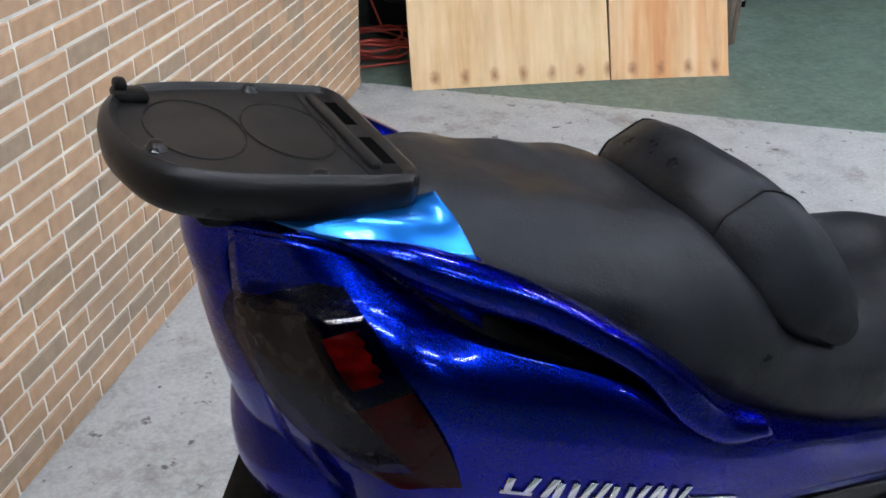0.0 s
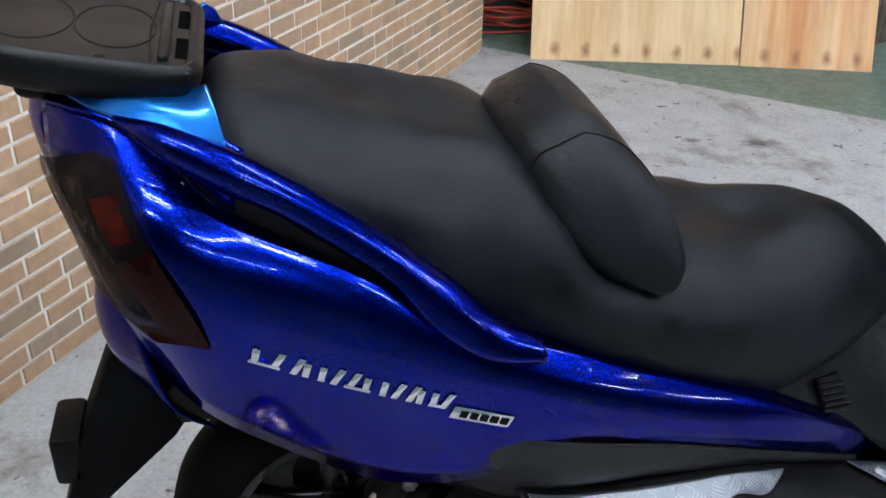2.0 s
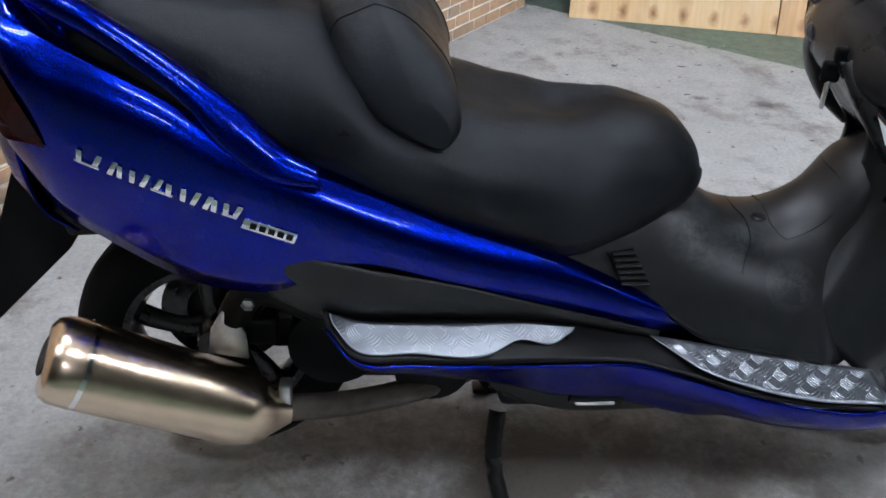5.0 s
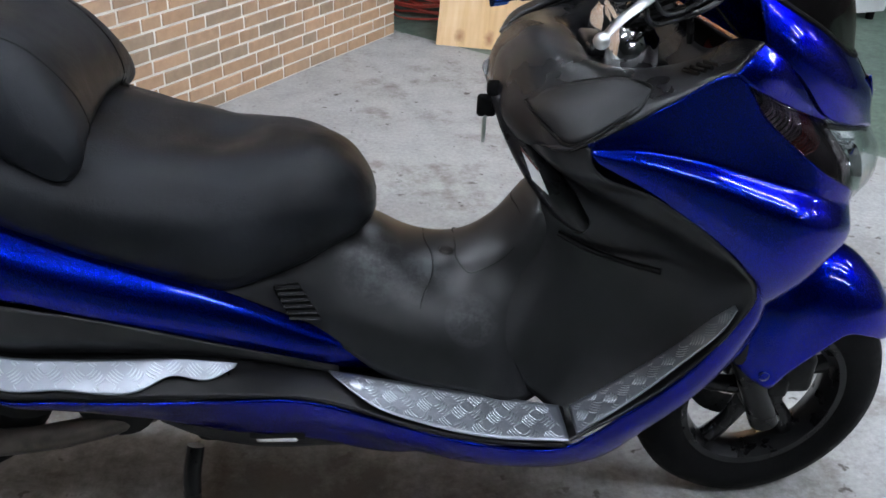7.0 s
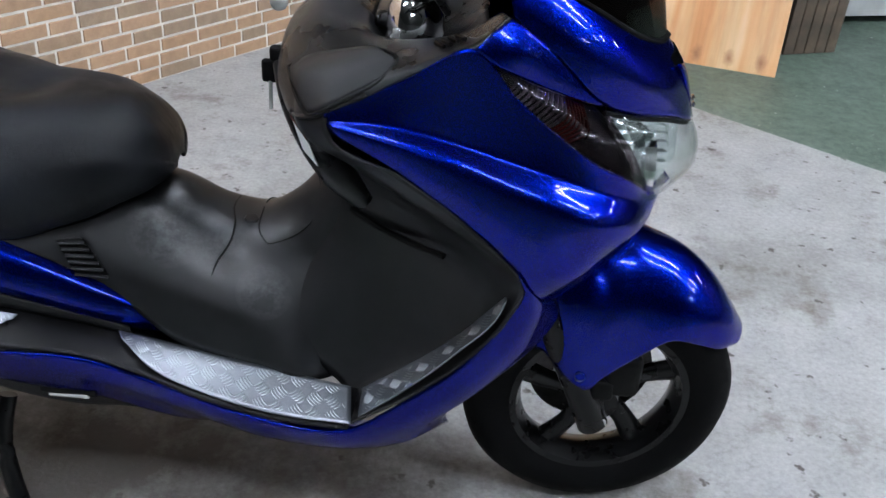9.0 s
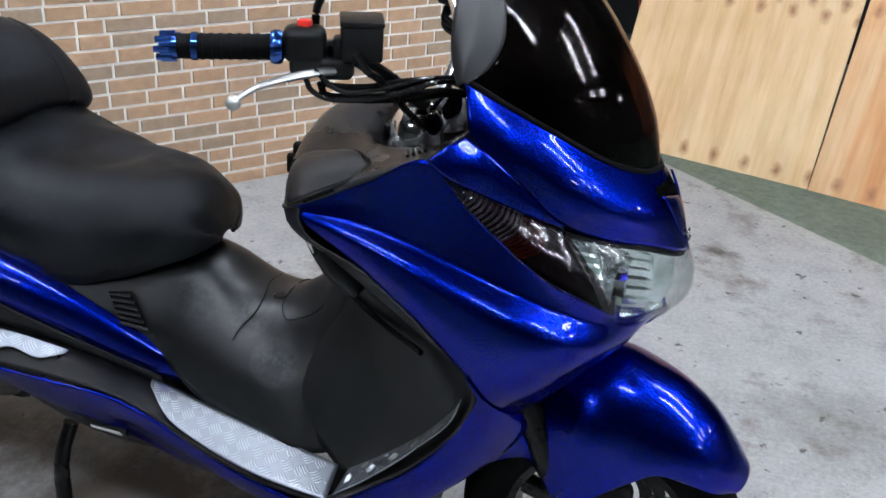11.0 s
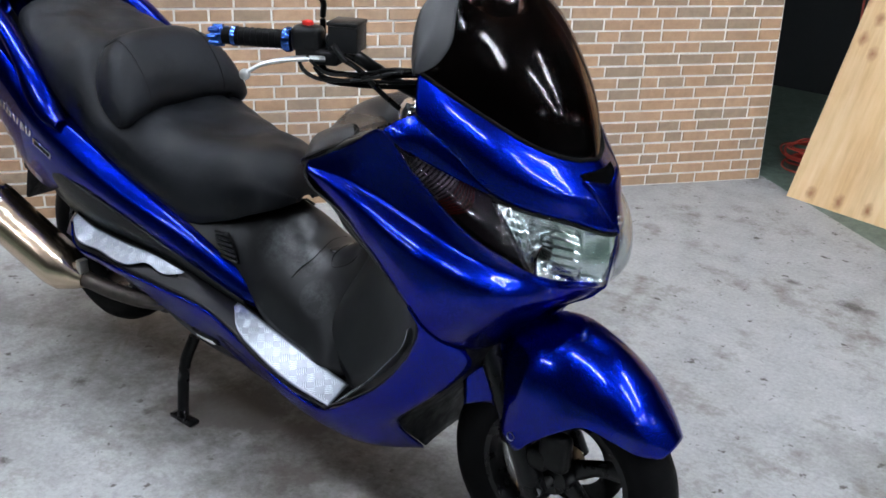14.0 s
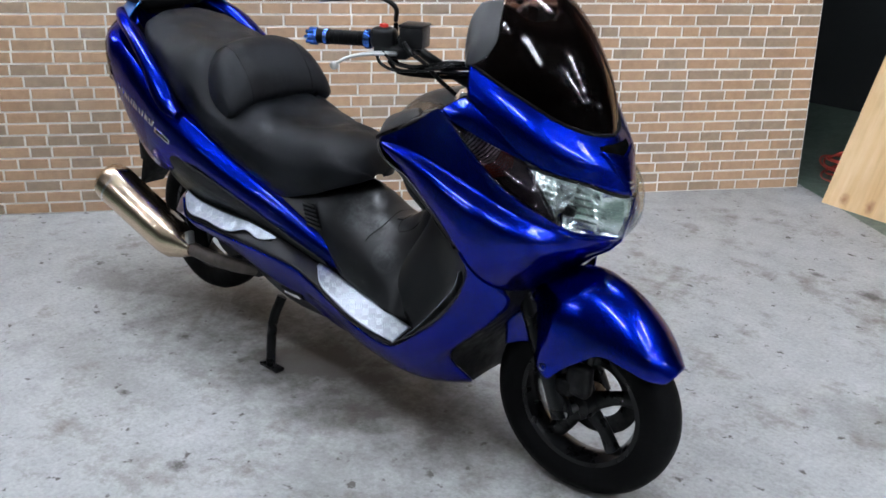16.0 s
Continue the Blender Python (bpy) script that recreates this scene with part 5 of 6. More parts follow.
fender()
for s in (-1, 1):
    fork = part("fork_leg", tube([(1.578, s * 0.088, 0.25), (1.545, s * 0.088, 0.32), (1.43, s * 0.085, 0.56)], [0.03, 0.027, 0.026], 16), BLACKM, BIKE, "black fork lower leg")
    part("fork_tube", tube([(1.455, s * 0.085, 0.5), (1.33, s * 0.085, 0.78)], 0.018, 12), BLACKM, fork)
part("axle", tube([(1.59, -0.105, 0.264), (1.59, 0.105, 0.264)], 0.011, 12), STEEL, BIKE)
part("brake_caliper", box((0.06, 0.05, 0.1), (1.50, 0.085, 0.30), 0.015, 3), DARK, BIKE)
part("brake_caliper", merge(box((0.07, 0.04, 0.09), (1.615, -0.082, 0.37), 0.015, 3), box((0.05, 0.05, 0.05), (1.58, -0.08, 0.34), 0.012, 3)), DARK, BIKE)
for s in (-1, 1):
    part("stay_bolt", lathe([(0.0, 0.007), (0.008, 0.006), (0.01, 0.0)], 12, "y", (1.531, s * 0.127 - 0.004, 0.392)), STEEL, BIKE)

# engine, exhaust
part("engine", merge(box((0.36, 0.2, 0.16), (0.36, 0.02, 0.34), 0.03, 3), box((0.2, 0.1, 0.14), (0.1, 0.1, 0.3), 0.03, 3), box((0.12, 0.12, 0.12), (0.55, 0, 0.36), 0.02)), DARK, BIKE)
MUF = part("muffler", tube([(-0.279, -0.292, 0.496), (-0.274, -0.291, 0.494), (-0.262, -0.288, 0.487), (-0.236, -0.281, 0.472), (0.0, -0.225, 0.332), (0.028, -0.218, 0.317), (0.052, -0.208, 0.308), (0.085, -0.2, 0.304)], [0.05, 0.064, 0.071, 0.0735, 0.07, 0.062, 0.044, 0.027], 36), GOLDST, BIKE, "chromed steel muffler tinted gold by heat")
part("muffler_band", tube([(-0.234, -0.2805, 0.471), (-0.227, -0.279, 0.467)], 0.0742, 36), CHROME, MUF)
part("muffler_hole", tube([(-0.2815, -0.2925, 0.4975), (-0.2795, -0.292, 0.4963)], 0.032, 20), DARK, MUF)
part("muffler_clamp", box((0.02, 0.03, 0.055), (0.08, -0.205, 0.34), 0.004), STEEL, MUF)
part("exhaust_pipe", tube([(0.08, -0.2, 0.304), (0.16, -0.17, 0.283), (0.28, -0.13, 0.275), (0.42, -0.08, 0.30), (0.5, -0.03, 0.34)], 0.024, 14, 30), PIPE, BIKE, "sooty dark exhaust pipe")
part("muffler_bracket", slab([(-0.055, -0.165, 0.40), (0.015, -0.165, 0.385), (0.01, -0.15, 0.43), (-0.015, -0.14, 0.47), (-0.03, -0.14, 0.47), (-0.05, -0.15, 0.44)], 0.008, (0, 1, 0), 0.002), STEEL, BIKE)
part("swing_arm", tube([(0.0, -0.11, 0.264), (-0.02, -0.12, 0.42), (0.02, -0.12, 0.5), (0.2, -0.1, 0.42), (0.34, -0.06, 0.36)], [0.03, 0.03, 0.03, 0.035, 0.04], 12, 20), DARK, BIKE)
part("rear_shock", tube([(-0.02, 0.12, 0.30), (-0.1, 0.12, 0.62)], 0.026, 14), DARK, BIKE)
part("mud_flap", slab([(-0.36, -0.05, 0.72), (-0.25, -0.05, 0.68), (-0.262, -0.05, 0.6), (-0.3, -0.05, 0.54), (-0.475, -0.05, 0.365), (-0.488, -0.05, 0.37), (-0.43, -0.05, 0.55)], 0.1, (0, 1, 0), 0.006), RUBBER, BIKE, "long black rubber mud flap")
part("plate_lamp", merge(box((0.045, 0.1, 0.085), (-0.452, 0.0, 0.512), 0.01), box((0.02, 0.04, 0.02), (-0.42, 0.0, 0.54), 0.005)), DARK, BIKE)

for s in (-1, 1):
    peg = part("foot_peg", box((0.075, 0.012, 0.018), (0.632, s * 0.203, 0.318), 0.006, 3), CHROME, BIKE, "folded alloy pillion peg")
    part("peg_recess", tube([(0.585, s * 0.194, 0.33), (0.68, s * 0.192, 0.326)], 0.018, 12), DARK, peg)
part("engine_case", merge(box((0.34, 0.16, 0.2), (0.3, 0.03, 0.4), 0.04, 3), box((0.2, 0.08, 0.24), (0.02, 0.12, 0.36), 0.04, 3), box((0.22, 0.2, 0.08), (0.06, 0.0, 0.6), 0.03, 3), tube([(0.16, -0.1, 0.36), (0.16, 0.1, 0.36)], 0.085, 24), tube([(0.34, -0.13, 0.33), (0.34, 0.1, 0.33)], 0.07, 24)), DARK, BIKE, "grimy black engine casing")
part("inner_guard", slab([(-0.33, -0.075, 0.74), (-0.29, -0.075, 0.58), (0.1, -0.075, 0.6), (0.2, -0.075, 0.5), (0.24, -0.075, 0.62), (0.1, -0.075, 0.72)], 0.15, (0, 1, 0), 0.01), DARK, BIKE, "black rear inner mudguard")
part("brake_caliper", box((0.08, 0.04, 0.06), (0.02, -0.09, 0.4), 0.012, 3), DARK, BIKE)
part("brake_hose", tube([(0.02, -0.1, 0.43), (0.06, -0.13, 0.5), (0.15, -0.12, 0.52), (0.26, -0.1, 0.46)], 0.006, 8, 24), RUBBER, BIKE)
part("arm_bolt", lathe([(0.0, 0.012), (0.01, 0.01), (0.012, 0.0)], 6, "y", (0.02, -0.163, 0.5)), STEEL, BIKE)

part("belt_case", slab([(-0.17, 0.09, 0.22), (-0.19, 0.09, 0.36), (-0.1, 0.09, 0.47), (0.2, 0.09, 0.5), (0.5, 0.09, 0.46), (0.55, 0.09, 0.3), (0.3, 0.09, 0.2)], 0.06, (0, 1, 0), 0.015), DARK, BIKE, "black belt drive casing")

# stand
for s in (-1, 1):
    part("stand_leg", merge(tube([(0.47, s * 0.12, 0.225), (0.462, s * 0.15, 0.16), (0.478, s * 0.18, 0.06), (0.495, s * 0.197, 0.012)], 0.017, 12, 16), box((0.09, 0.035, 0.012), (0.5, s * 0.197, 0.008), 0.004)), BLACKM, BIKE, "black tubular stand leg with a foot plate")
part("under_guard", box((0.5, 0.24, 0.05), (0.72, 0, 0.25), 0.02, 3), GREYP, BIKE)


# rear carrier
def carrier():
    """A thick moulded plate with a raised rim, two black pads in front for the shade of hand slots, and low screw
    heads.
    """
    c = new("carrier")
    c.parent = BIKE
    tagged(c, "black plastic top box carrier plate")
    half = [(0.0, 0.0), (0.0, 0.07), (-0.004, 0.116), (-0.016, 0.132), (-0.045, 0.137), (-0.1, 0.137), (-0.16, 0.134), (-0.2, 0.127), (-0.236, 0.11), (-0.259, 0.08), (-0.271, 0.042), (-0.275, 0.0)]
    loop = [(x, w, 0.0) for x, w in half] + [(x, -w, 0.0) for x, w in half[-2:0:-1]]
    ring = spline(loop + loop[:1], 97)[:96]
    normals = []
    for i in range(96):
        t = ring[(i + 1) % 96] - ring[i - 1]
        normals.append(Vector((-t.y, t.x, 0)).normalized() * -1)
    centre = Vector((-0.13, 0, 0))
    rows = []
    for inset, z in ((0.045, -0.05), (0.014, -0.047), (0.004, -0.036), (0.0, -0.018), (0.001, -0.008), (0.005, -0.002), (0.01, 0.0), (0.015, -0.002), (0.018, -0.006)):
        rows.append([p + (n if (p - centre).dot(n) < 0 else -n) * inset + Vector((0, 0, z)) for p, n in zip(ring, normals)])
    bm = grid_mesh(rows, closed=True)
    bm.verts.ensure_lookup_table()
    bm.faces.new([bm.verts[8 * 96 + j] for j in range(96)])
    bm.faces.new([bm.verts[j] for j in range(96)])
    bmesh.ops.recalc_face_normals(bm, faces=bm.faces)
    plate = part("plate", bm, PLASTIC, c, angle=35)
    part("front_bridge", box((0.012, 0.2, 0.012), (-0.043, 0.0, -0.006), 0.004, 3), PLASTIC, plate)
    # no openings cut: black pads paint in the slots' shade
    for y in (-0.052, 0.052):
        part("hand_slot", box((0.02, 0.072, 0.006), (-0.022, y, -0.0085), 0.0025, 2), VOID, plate, "black pad painting in the shade of a hand slot")
    for cx, rad in ((-0.098, 0.05), (-0.19, 0.052)):
        pts = [(cx + rad * 0.88 * math.cos(a), rad * 1.5 * math.sin(a), -0.0058) for a in (radians(15 * k) for k in range(25))]
        part("groove", tube(pts, 0.0011, 6, 60), DARK, plate)
    part("crease", tube([(-0.055, -0.115, -0.0058), (-0.06, 0, -0.0058), (-0.055, 0.115, -0.0058)], 0.0011, 6, 20), DARK, plate)
    for x, y in ((-0.105, -0.119), (-0.235, -0.052), (-0.105, 0.119)):
        part("screw", lathe([(0.0, 0.0075), (0.006, 0.006), (0.009, 0.0), (0.013, -0.002)], 16, "z", (x, y, -0.005)), BLACKM, plate)
    part("hook", merge(box((0.035, 0.03, 0.012), (-0.236, 0.08, -0.002), 0.005), box((0.013, 0.022, 0.012), (-0.245, 0.085, 0.006), 0.004)), DARK, plate)
    part("underside", box((0.16, 0.15, 0.04), (-0.12, 0, -0.06), 0.015, 3), DARK, c)
    c.matrix_basis = pose(-0.205, -0.01, 1.119, 0, 9.6, 0)
    return c


carrier()
sides("tail_trim", [
    [(-0.372, 0.055, 1.09), (-0.374, 0.068, 1.093), (-0.376, 0.08, 1.09)],
    [(-0.32, 0.09, 1.09), (-0.32, 0.12, 1.095), (-0.319, 0.142, 1.08)],
    [(-0.25, 0.12, 1.09), (-0.248, 0.16, 1.092), (-0.246, 0.188, 1.069)],
    [(-0.218, 0.135, 1.098), (-0.211, 0.17, 1.087), (-0.203, 0.2, 1.061)],
    [(-0.206, 0.145, 1.106), (-0.196, 0.172, 1.088), (-0.187, 0.204, 1.057)],
], CYAN, "bright light blue trim under the carrier", nu=30, nv=12)


# handlebar
def handlebar():
    h = new("handlebar")
    h.parent = BIKE
    for s in (-1, 1):
        part("bar", tube([(1.205, s * 0.03, 1.03), (1.205, s * 0.1, 1.065), (1.185, s * 0.185, 1.12), (1.14, s * 0.245, 1.165), (1.08, s * 0.29, 1.172)], 0.0125, 12, 24), BLACKM if s < 0 else CHROME, h, "black handlebar tube" if s < 0 else "bright chromed handlebar tube")
        g = part("grip", tube([(1.078, s * 0.298, 1.172), (0.95, s * 0.355, 1.168)], [0.0175, 0.017], 18, 14), RUBBER, h, "black rubber grip")
        for k in range(9):
            t = 0.1 + 0.09 * k
            a, b = Vector((1.078, s * 0.298, 1.172)), Vector((0.95, s * 0.355, 1.168))
            part("ridge", tube([a.lerp(b, t), a.lerp(b, t + 0.035)], 0.0182, 18), RUBBER, g)
        part("grip_ring", lathe([(0.016, -0.01), (0.022, -0.008), (0.024, -0.003), (0.024, 0.003), (0.022, 0.008), (0.016, 0.01)], 20, "x", (0, 0, 0)), ANOD, g, "blue anodised ring").matrix_basis = pose(1.074, s * 0.3, 1.172, 0, 0, s * -24)
        part("inner_ring", tube([(0.978, s * 0.343, 1.169), (0.97, s * 0.3465, 1.169)], 0.0195, 18), ANOD, g)
        end = part("bar_end", tube([(0.953, s * 0.354, 1.168), (0.932, s * 0.363, 1.167)], 0.017, 18), ANOD, g, "fluted blue anodised bar end")
        for k in range(8):
            a = 2 * math.pi * k / 8
            o = Vector((0, 0.017 * math.cos(a), 0.017 * math.sin(a)))
            part("flute", tube([Vector((0.951, s * 0.355, 1.168)) + o, Vector((0.932, s * 0.363, 1.167)) + o], 0.0045, 8), ANOD, end)
        part("switch_box", merge(box((0.06, 0.046, 0.05), (0, 0, 0.006), 0.014, 3), box((0.05, 0.04, 0.03), (0.004, 0, -0.02), 0.008, 3)), PLASTIC, h).matrix_basis = pose(1.108, s * 0.283, 1.172, 0, 0, s * -25)
        part("lever_bracket", merge(box((0.05, 0.045, 0.03), (0, 0, 0), 0.008, 3), box((0.03, 0.03, 0.055), (0.012, 0, 0.015), 0.006)), PLASTIC, h).matrix_basis = pose(1.145, s * 0.265, 1.147, 0, 0, s * -25)
        lev = part("brake_lever", tube([(1.15, s * 0.285, 1.146), (1.135, s * 0.325, 1.15), (1.11, s * 0.36, 1.147), (1.085, s * 0.385, 1.138), (1.066, s * 0.4, 1.124)], [0.009, 0.0085, 0.0075, 0.0065, 0.006], 12, 24, 0.65), STEEL, h, "polished alloy lever with a ball end")
        bm = bmesh.new()
        bmesh.ops.create_uvsphere(bm, u_segments=18, v_segments=12, radius=0.0105)
        bmesh.ops.translate(bm, vec=(1.063, s * 0.402, 1.12), verts=bm.verts)
        part("lever_ball", bm, STEEL, lev)
        res = part("reservoir", box((0.058, 0.062, 0.05), (0, 0, 0), 0.005), PLASTIC, h, "black fluid reservoir")
        part("lid", box((0.061, 0.065, 0.008), (0, 0, 0.027), 0.003), PLASTIC, res)
        res.matrix_basis = pose(1.178, s * 0.25, 1.186, 0, 0, s * -25)
        for k, (dz, dy, r) in enumerate(((0.0, 0.0, 0.0045), (-0.012, 0.008, 0.004), (-0.006, -0.01, 0.0035), (-0.02, 0.0, 0.005))):
            part("cable", tube([(1.135, s * (0.285 + dy), 1.14 + dz), (1.13, s * (0.26 + dy), 1.118 + dz), (1.165, s * (0.22 + dy), 1.108 + dz), (1.23, s * (0.17 + dy), 1.115 + dz * 1.4), (1.275, s * (0.13 + dy), 1.11 + dz), (1.31, s * 0.09, 1.08)], r, 8, 30), RUBBER, h)
    for run, r in (([(1.131, -0.33, 1.15), (1.136, -0.325, 1.13), (1.149, -0.31, 1.115), (1.185, -0.28, 1.11), (1.244, -0.25, 1.121), (1.278, -0.22, 1.132), (1.3, -0.17, 1.124)], 0.004), ([(1.14, -0.32, 1.155), (1.165, -0.3, 1.126), (1.216, -0.26, 1.124), (1.266, -0.22, 1.136), (1.3, -0.17, 1.13)], 0.0035), ([(1.19, -0.3, 1.18), (1.2, -0.285, 1.155), (1.209, -0.26, 1.137), (1.232, -0.22, 1.089), (1.25, -0.18, 1.05)], 0.0055)):
        part("cable", tube(run, r, 8, 30), BLACKM, h)
    part("kill_button", box((0.018, 0.016, 0.012), (1.108, -0.283, 1.205), 0.003), REDB, h, "red stop button")
    cl = part("clamp", merge(box((0.05, 0.12, 0.03), (1.2, 0, 1.03), 0.01, 3), lathe([(0.0, 0.03), (0.03, 0.028), (0.042, 0.012), (0.046, -0.035)], 28, "z", (1.2, -0.06, 1.005)), lathe([(0.0, 0.03), (0.03, 0.028), (0.042, 0.012), (0.046, -0.035)], 28, "z", (1.2, 0.06, 1.005))), CHROME, h, "chromed bar clamp on two round cups")
    for s in (-0.05, 0.05):
        part("clamp_bolt", tube([(1.195, s, 1.045), (1.195, s, 1.052)], 0.006, 6), STEEL, cl)
    part("bar_cover", box((0.07, 0.1, 0.02), (1.17, 0, 0.985), 0.008, 3), BLACKM, h)


handlebar()


def gauges():
    g = part("gauge_pod", merge(box((0.06, 0.2, 0.07), (0, 0, 0), 0.025, 4)), PLASTIC, BIKE, "black instrument pod with chrome rings")
    for y in (-0.055, 0.055):
        part("gauge_ring", lathe([(0.034, 0.0), (0.04, -0.004), (0.041, -0.01), (0.036, -0.008)], 32, "x", (-0.028, y, 0.0)), CHROME, g)
        part("gauge_face", lathe([(0.0, -0.003), (0.034, -0.003), (0.034, 0.0)], 32, "x", (-0.03, y, 0.0)), DARK, g)
    g.matrix_basis = pose(1.325, 0, 1.12, 0, 35, 0)
    # ignition lock, key and small fittings
    lock = part("ignition_lock", lathe([(0.0, -0.016), (0.014, -0.015), (0.017, -0.008), (0.018, 0.01)], 20, "x", (1.0, -0.055, 0.905)), BLACKM, BIKE)
    part("key_head", box((0.032, 0.014, 0.038), (0.978, -0.058, 0.895), 0.007, 3), RUBBER, lock, "black key head")
    part("key_bow", box((0.028, 0.018, 0.026), (0.99, -0.06, 0.925), 0.007, 3), RUBBER, lock)
    part("key_blade", box((0.006, 0.009, 0.05), (0.976, -0.06, 0.856), 0.0015), STEEL, lock)
    lab = part("warning_label", slab([(1.024, -0.148, 0.863), (1.051, -0.165, 0.834), (1.07, -0.179, 0.796), (1.045, -0.163, 0.814)], 0.0015, (0.5, 0.85, 0)), WHITE, BIKE, "white warning label with an orange band")
    part("band", slab([(1.0235, -0.149, 0.8635), (1.0505, -0.166, 0.8345), (1.052, -0.167, 0.8305), (1.0255, -0.15, 0.858)], 0.0015, (0.5, 0.85, 0)), AMBER, lab)
    for s in (-1, 1):
        lid = skin("glovebox_lid", [[(1.025, 0.152, 0.943), (1.032, 0.185, 0.938), (1.046, 0.216, 0.931)], [(1.048, 0.164, 0.964), (1.052, 0.215, 0.958), (1.076, 0.272, 0.926)], [(1.107, 0.186, 0.989), (1.104, 0.24, 0.979), (1.09, 0.282, 0.938)], [(1.156, 0.208, 1.003), (1.145, 0.244, 0.992), (1.132, 0.272, 0.96)], [(1.187, 0.238, 0.998), (1.18, 0.25, 0.99), (1.17, 0.258, 0.982)]], GREYP, BIKE, "worn dark grey glove box lid", nu=24, nv=14, side=s, thick=0.008)
        edge = [(1.022, 0.15, 0.941), (1.05, 0.16, 0.962), (1.11, 0.181, 0.987), (1.158, 0.203, 1.0), (1.188, 0.236, 0.998), (1.172, 0.26, 0.98), (1.132, 0.276, 0.958), (1.09, 0.286, 0.935), (1.074, 0.272, 0.923), (1.044, 0.216, 0.928), (1.022, 0.15, 0.941)]
        part("lid_gap", tube([(x, s * y, z) for x, y, z in edge], 0.0025, 8, 60, caps=False), DARK, lid)
        rim = tube([(1.0, s * 0.07, 0.915), (1.02, s * 0.105, 0.875), (1.055, s * 0.138, 0.825), (1.1, s * 0.15, 0.768), (1.14, s * 0.148, 0.722)], [0.018, 0.022, 0.026, 0.027, 0.016], 14, 30)
        part("shield_bolster", rim, DASHP, BIKE, "rounded black shield edge")
        part("shield_slot", tube([(1.112, s * 0.097, 0.68), (1.16, s * 0.119, 0.663), (1.204, s * 0.141, 0.656), (1.272, s * 0.187, 0.659)], 0.0055, 8, 20), DARK, BIKE)
        for k in range(4):
            part("air_slot", tube([(1.238 + 0.009 * k, s * 0.212, 1.019 + 0.004 * k), (1.25 + 0.009 * k, s * 0.24, 1.023 + 0.0045 * k)], 0.0032, 8), DARK, BIKE)


gauges()


def mirror(s):
    m = new("mirror")
    m.parent = BIKE
    tagged(m, "chromed rectangular mirror on a black stem")
    drop = 0.0 if s < 0 else 0.058
    steel = BLACKM if s < 0 else CHROME
    part("stem", tube([(1.10, s * 0.235, 1.17), (1.105, s * 0.24, 1.215 - 0.3 * drop), (1.12, s * 0.255, 1.245 - 0.6 * drop), (1.08, s * 0.305, 1.285 - drop)], 0.006, 10, 20), steel, m)
    part("knuckle", lathe([(0.0, 0.014), (0.009, 0.011), (0.012, 0.0), (0.009, -0.011), (0.0, -0.014)], 16, "z", (1.078, s * 0.307, 1.287 - drop)), CHROME, m, "bright ball joint")
    b = box((0.03, 0.155, 0.07), (0, 0, 0), 0.014, 4)
    bmesh.ops.transform(b, matrix=pose(1.05, s * 0.345, 1.297 - drop, 0, 4, s * 20), verts=b.verts)
    part("shell", b, CHROME, m)


for sd in (-1, 1):
    mirror(sd)
# emblem: plain slanted bars in place of lettering
def on_side(panel, x, z):
    """Distance y of a panel's outer face at (x, z)."""
    q = min(panel.data.polygons, key=lambda f: (f.center.x - x) ** 2 + (f.center.z - z) ** 2)
    c, n = q.center, q.normal
    return c.y - (n.x * (x - c.x) + n.z * (z - c.z)) / n.y


FLANK = bpy.data.objects["side_cowl"]
emb = new("emblem")
emb.parent = BIKE
tagged(emb, "row of slanted chrome bars on the blue flank")
for i, w in enumerate((0.034, 0.022, 0.022, 0.03, 0.022, 0.02, 0.02)):
    x = -0.185 + sum((0.034, 0.022, 0.022, 0.03, 0.022, 0.02, 0.02)[:i]) + 0.0085 * i
    z = 0.828 - 0.385 * (x + 0.185)
    q = [(x, z), (x + w, z - 0.385 * w), (x + w + 0.009, z - 0.385 * w + 0.021), (x + 0.009, z + 0.022)]
    q = [(a, on_side(FLANK, a, b) - 0.003, b) for a, b in q]
    for a in (0.0, 1.0):
        lean = 0.004 if (i + a) % 2 else -0.004
        foot = Vector(q[0]).lerp(Vector(q[1]), 0.08 + 0.6 * a)
        head = Vector(q[3]).lerp(Vector(q[2]), 0.08 + 0.6 * a) + Vector((lean, 0, 0))
        across_ = (Vector(q[1]) - Vector(q[0])).normalized() * 0.0085
        part("bar", slab([foot, foot + across_, head + across_, head], 0.004, (0, 1, 0), 0.001), CHROME, emb)
    if i in (0, 3, 6):
        low = [Vector(q[0]), Vector(q[1]), Vector(q[1]).lerp(Vector(q[2]), 0.22), Vector(q[0]).lerp(Vector(q[3]), 0.22)]
        part("bar", slab(low, 0.004, (0, 1, 0), 0.0008), CHROME, emb)
tag = part("badge", slab([(a, on_side(FLANK, a, b) - 0.003, b) for a, b in ((0.042, 0.728), (0.118, 0.698), (0.126, 0.716), (0.05, 0.746))], 0.005, (0, 1, 0), 0.0015), CHROME, BIKE, "small silver badge with dark bars")
for i in range(5):
    x = 0.055 + 0.013 * i
    z = 0.7285 - 0.385 * (x - 0.055)
    part("bar", slab([(a, on_side(FLANK, a, b) - 0.0042, b) for a, b in ((x, z), (x + 0.009, z - 0.0035), (x + 0.012, z + 0.0055), (x + 0.003, z + 0.009))], 0.003, (0, 1, 0)), DARK, tag)


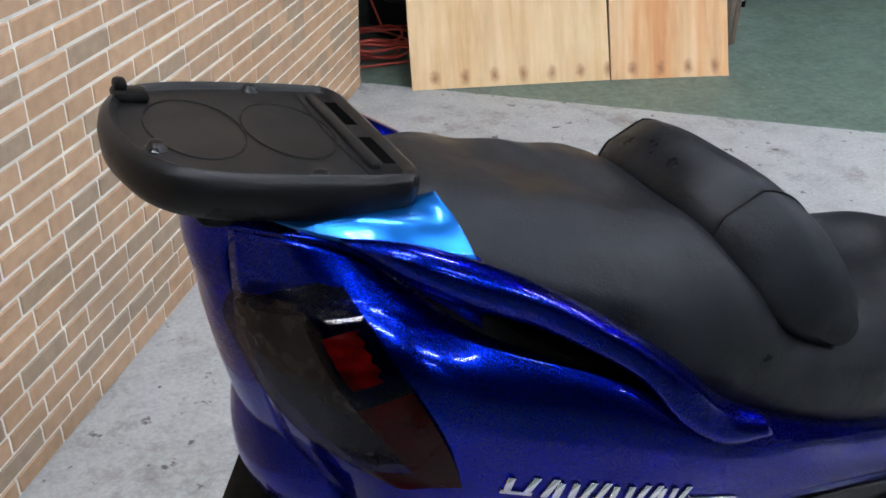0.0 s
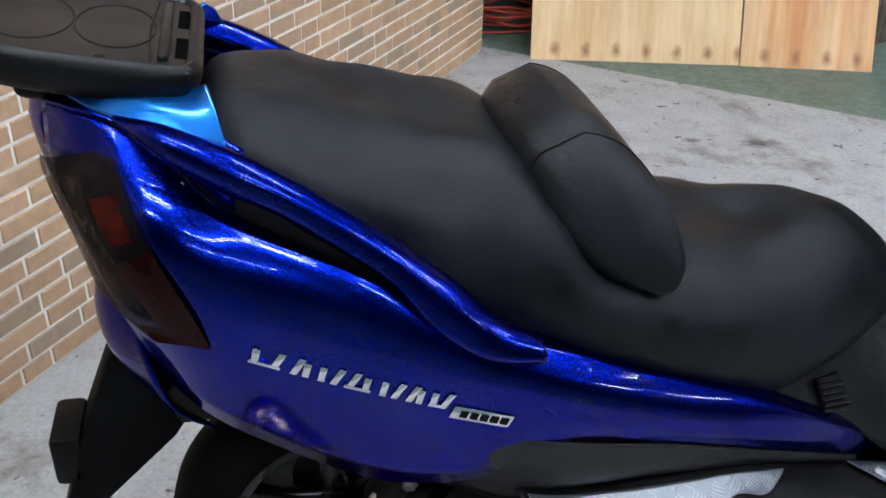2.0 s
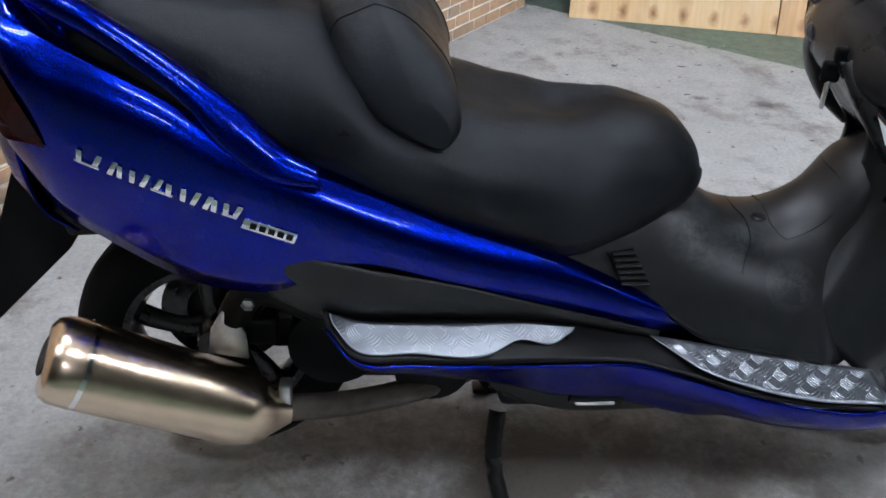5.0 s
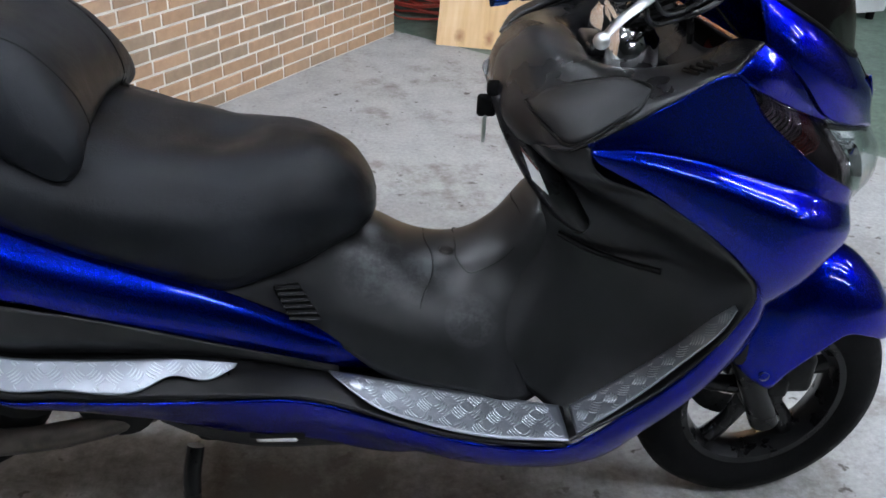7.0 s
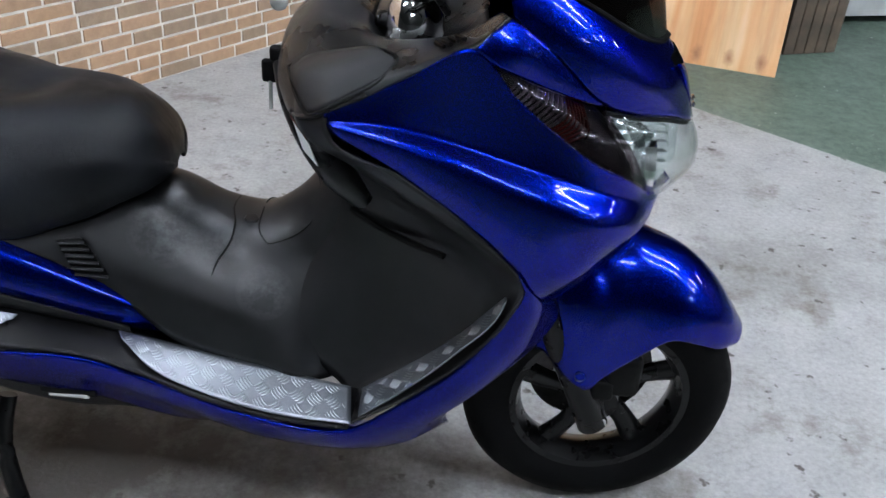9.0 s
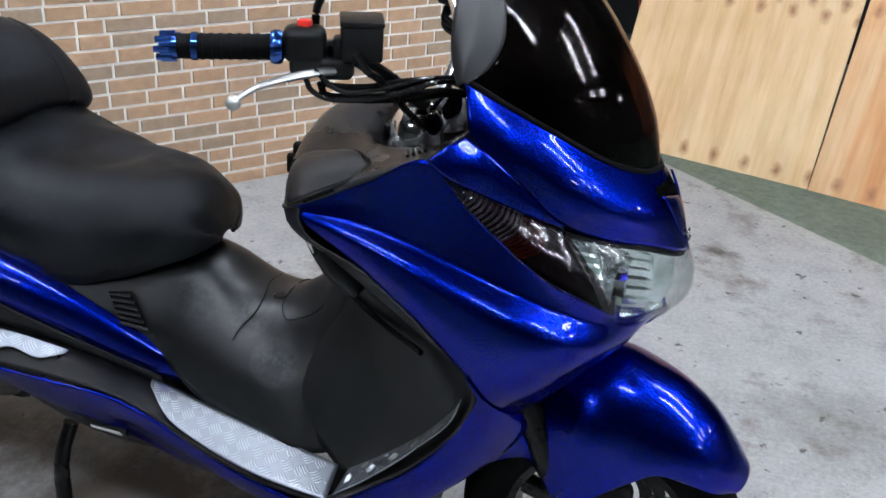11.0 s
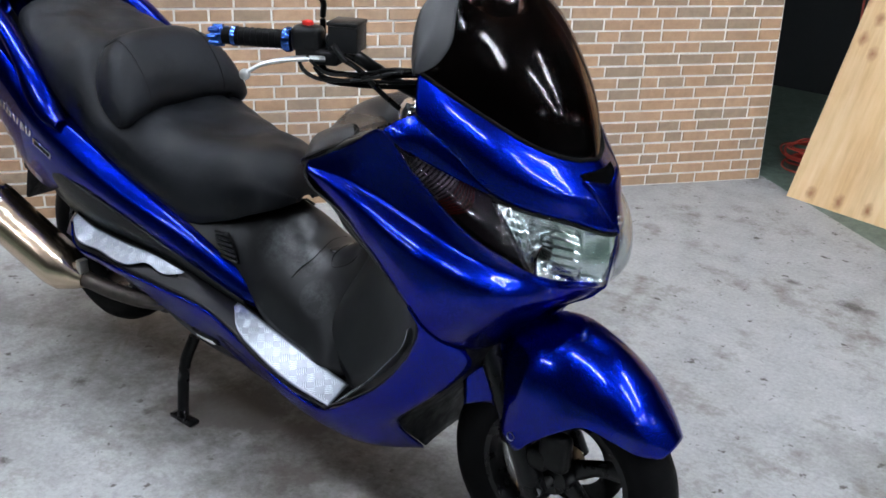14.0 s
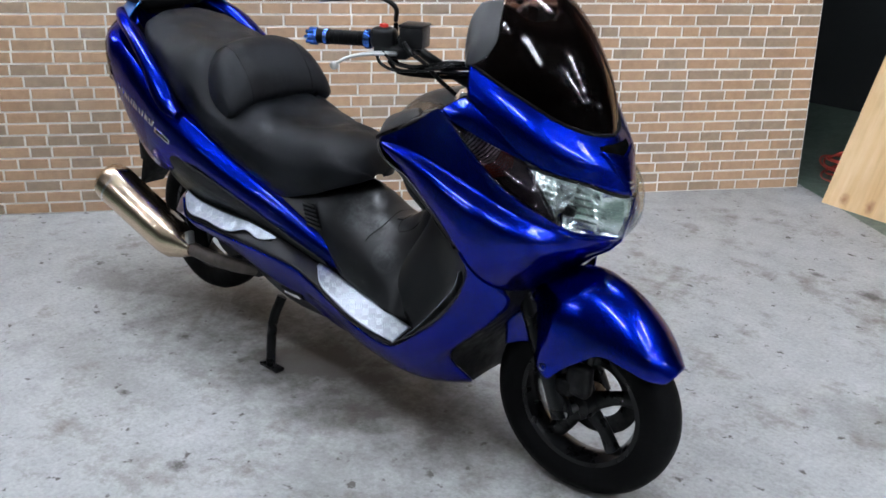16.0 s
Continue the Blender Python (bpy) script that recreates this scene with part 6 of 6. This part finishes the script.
def tread_bars(plate, nu=60, nv=12, pitch=0.031):
    """Raised five-bar marks on a tread plate, turned from cell to cell and cut off at its edge."""
    faces = plate.data.polygons
    centre = [[faces[i * (nv - 1) + j].center.copy() for j in range(nv - 1)] for i in range(nu - 1)]
    along = [0.0]
    for i in range(1, nu - 1):
        along.append(along[-1] + (centre[i][nv // 2] - centre[i - 1][nv // 2]).length)

    def at(a, b):
        """Point and normal at a along and b off the middle line, or None outside."""
        if not 0.004 < a < along[-1] - 0.004:
            return None
        i = max(k for k in range(nu - 2) if along[k] <= a)
        f = (a - along[i]) / max(1e-6, along[i + 1] - along[i])
        line = [p.lerp(q, f) for p, q in zip(centre[i], centre[i + 1])]
        full = (line[-1] - line[0]).length
        g = (b / max(full, 1e-6) + 0.5) * (nv - 2)
        if not 0.25 < g < nv - 2.25 or full < 0.012:
            return None
        j = int(g)
        n = faces[i * (nv - 1) + j].normal
        return line[j].lerp(line[j + 1], g - j), (n if n.z > 0 else -n).copy()

    bm = bmesh.new()
    for ca in range(int(along[-1] / pitch) + 1):
        for cb in range(-2, 3):
            way = 1 if (ca + cb) % 2 else -1
            for k in (-2, -1, 0, 1, 2):
                run = []
                for m in (-3, -2, -1, 0, 1, 2, 3):
                    l = m * (0.0042 - 0.00035 * abs(k))
                    off = 0.0054 * k + 0.0018 * (1 - (m / 3) ** 2)
                    hit = at((ca + 0.5) * pitch + 0.707 * (l - way * off), cb * pitch + 0.707 * (way * l + off))
                    if hit:
                        run.append(hit)
                if len(run) < 3:
                    continue
                rows = []
                for i, (p, n) in enumerate(run):
                    t = run[min(i + 1, len(run) - 1)][0] - run[max(i - 1, 0)][0]
                    w = n.cross(t).normalized() * (0.0003 if i in (0, len(run) - 1) else 0.0013)
                    rows.append([bm.verts.new(p + n * 0.0003 - w), bm.verts.new(p + n * (0.0004 if i in (0, len(run) - 1) else 0.0016)), bm.verts.new(p + n * 0.0003 + w)])
                for q, r in zip(rows, rows[1:]):
                    for c in (0, 1):
                        bm.faces.new((q[c], r[c], r[c + 1], q[c + 1]))
    bmesh.ops.recalc_face_normals(bm, faces=bm.faces)
    tagged(part("tread_pattern", bm, BARS, plate, angle=0), kind="stuff")


for pair in plates:
    for plate in pair:
        tread_bars(plate)


def seams():
    """Stitched lines on the seat, laid on its surface."""
    tops = [(f.center.copy(), f.normal.copy()) for f in SEAT.data.polygons if abs(f.normal.z) > 0.15]

    def on_seat(x, y):
        c, n = min(tops, key=lambda q: (q[0].x - x) ** 2 + (q[0].y - y) ** 2)
        return c.z - (n.x * (x - c.x) + n.y * (y - c.y)) / n.z + 0.001

    for s in (-1, 1):
        for run in (((-0.175, 0.11), (-0.14, 0.14), (-0.07, 0.165), (0.0, 0.165), (0.08, 0.13), (0.14, 0.1)), ((0.42, 0.15), (0.5, 0.142), (0.57, 0.12)), ((0.645, 0.0), (0.65, 0.05), (0.65, 0.09))):
            line = spline([(x, s * y, on_seat(x, s * y) + 0.0012) for x, y in run], 24)
            part("seam", tube(line, 0.0016, 6), DARK, SEAT)


seams()
for s in (-1, 1):
    vent = part("side_vent", slab([(0.632, s * 0.152, 0.605), (0.672, s * 0.143, 0.608), (0.712, s * 0.148, 0.535), (0.66, s * 0.1575, 0.54)], 0.004, (0, s, 0.3), 0.001), DARK, BIKE, "slatted black vent")
    for k in range(6):
        f = k / 5
        part("slat", tube([(0.636 + 0.022 * f, s * (0.158 + 0.004 * f), 0.604 - 0.058 * f), (0.676 + 0.034 * f, s * (0.149 + 0.004 * f), 0.602 - 0.062 * f)], 0.0042, 8, 0, 0.6), GREYP, vent)
FUEL = [(0.945, 0.0, 0.612), (0.945, 0.019, 0.611), (0.948, 0.058, 0.599), (0.968, 0.079, 0.587), (0.99, 0.078, 0.593), (1.054, 0.071, 0.657), (1.058, 0.067, 0.672), (1.042, 0.0, 0.698)]
part("fuel_lid_line", tube([(x, -y, z) for x, y, z in FUEL] + [(x, y, z) for x, y, z in FUEL[-2:0:-1]], 0.0013, 6, 90), DARK, BIKE)
part("lid_latch", lathe([(0.0, 0.003), (0.012, 0.002), (0.015, -0.001)], 20, "z", (0.93, -0.03, 0.6045)), PLASTIC, BIKE)
part("tunnel_joint", tube([(0.891, 0.05, 0.602), (0.891, 0.0, 0.608), (0.902, -0.043, 0.603), (0.902, -0.081, 0.586), (0.885, -0.116, 0.561), (0.875, -0.15, 0.518)], 0.0014, 6, 30), DARK, BIKE)
bricks_on(WALL)
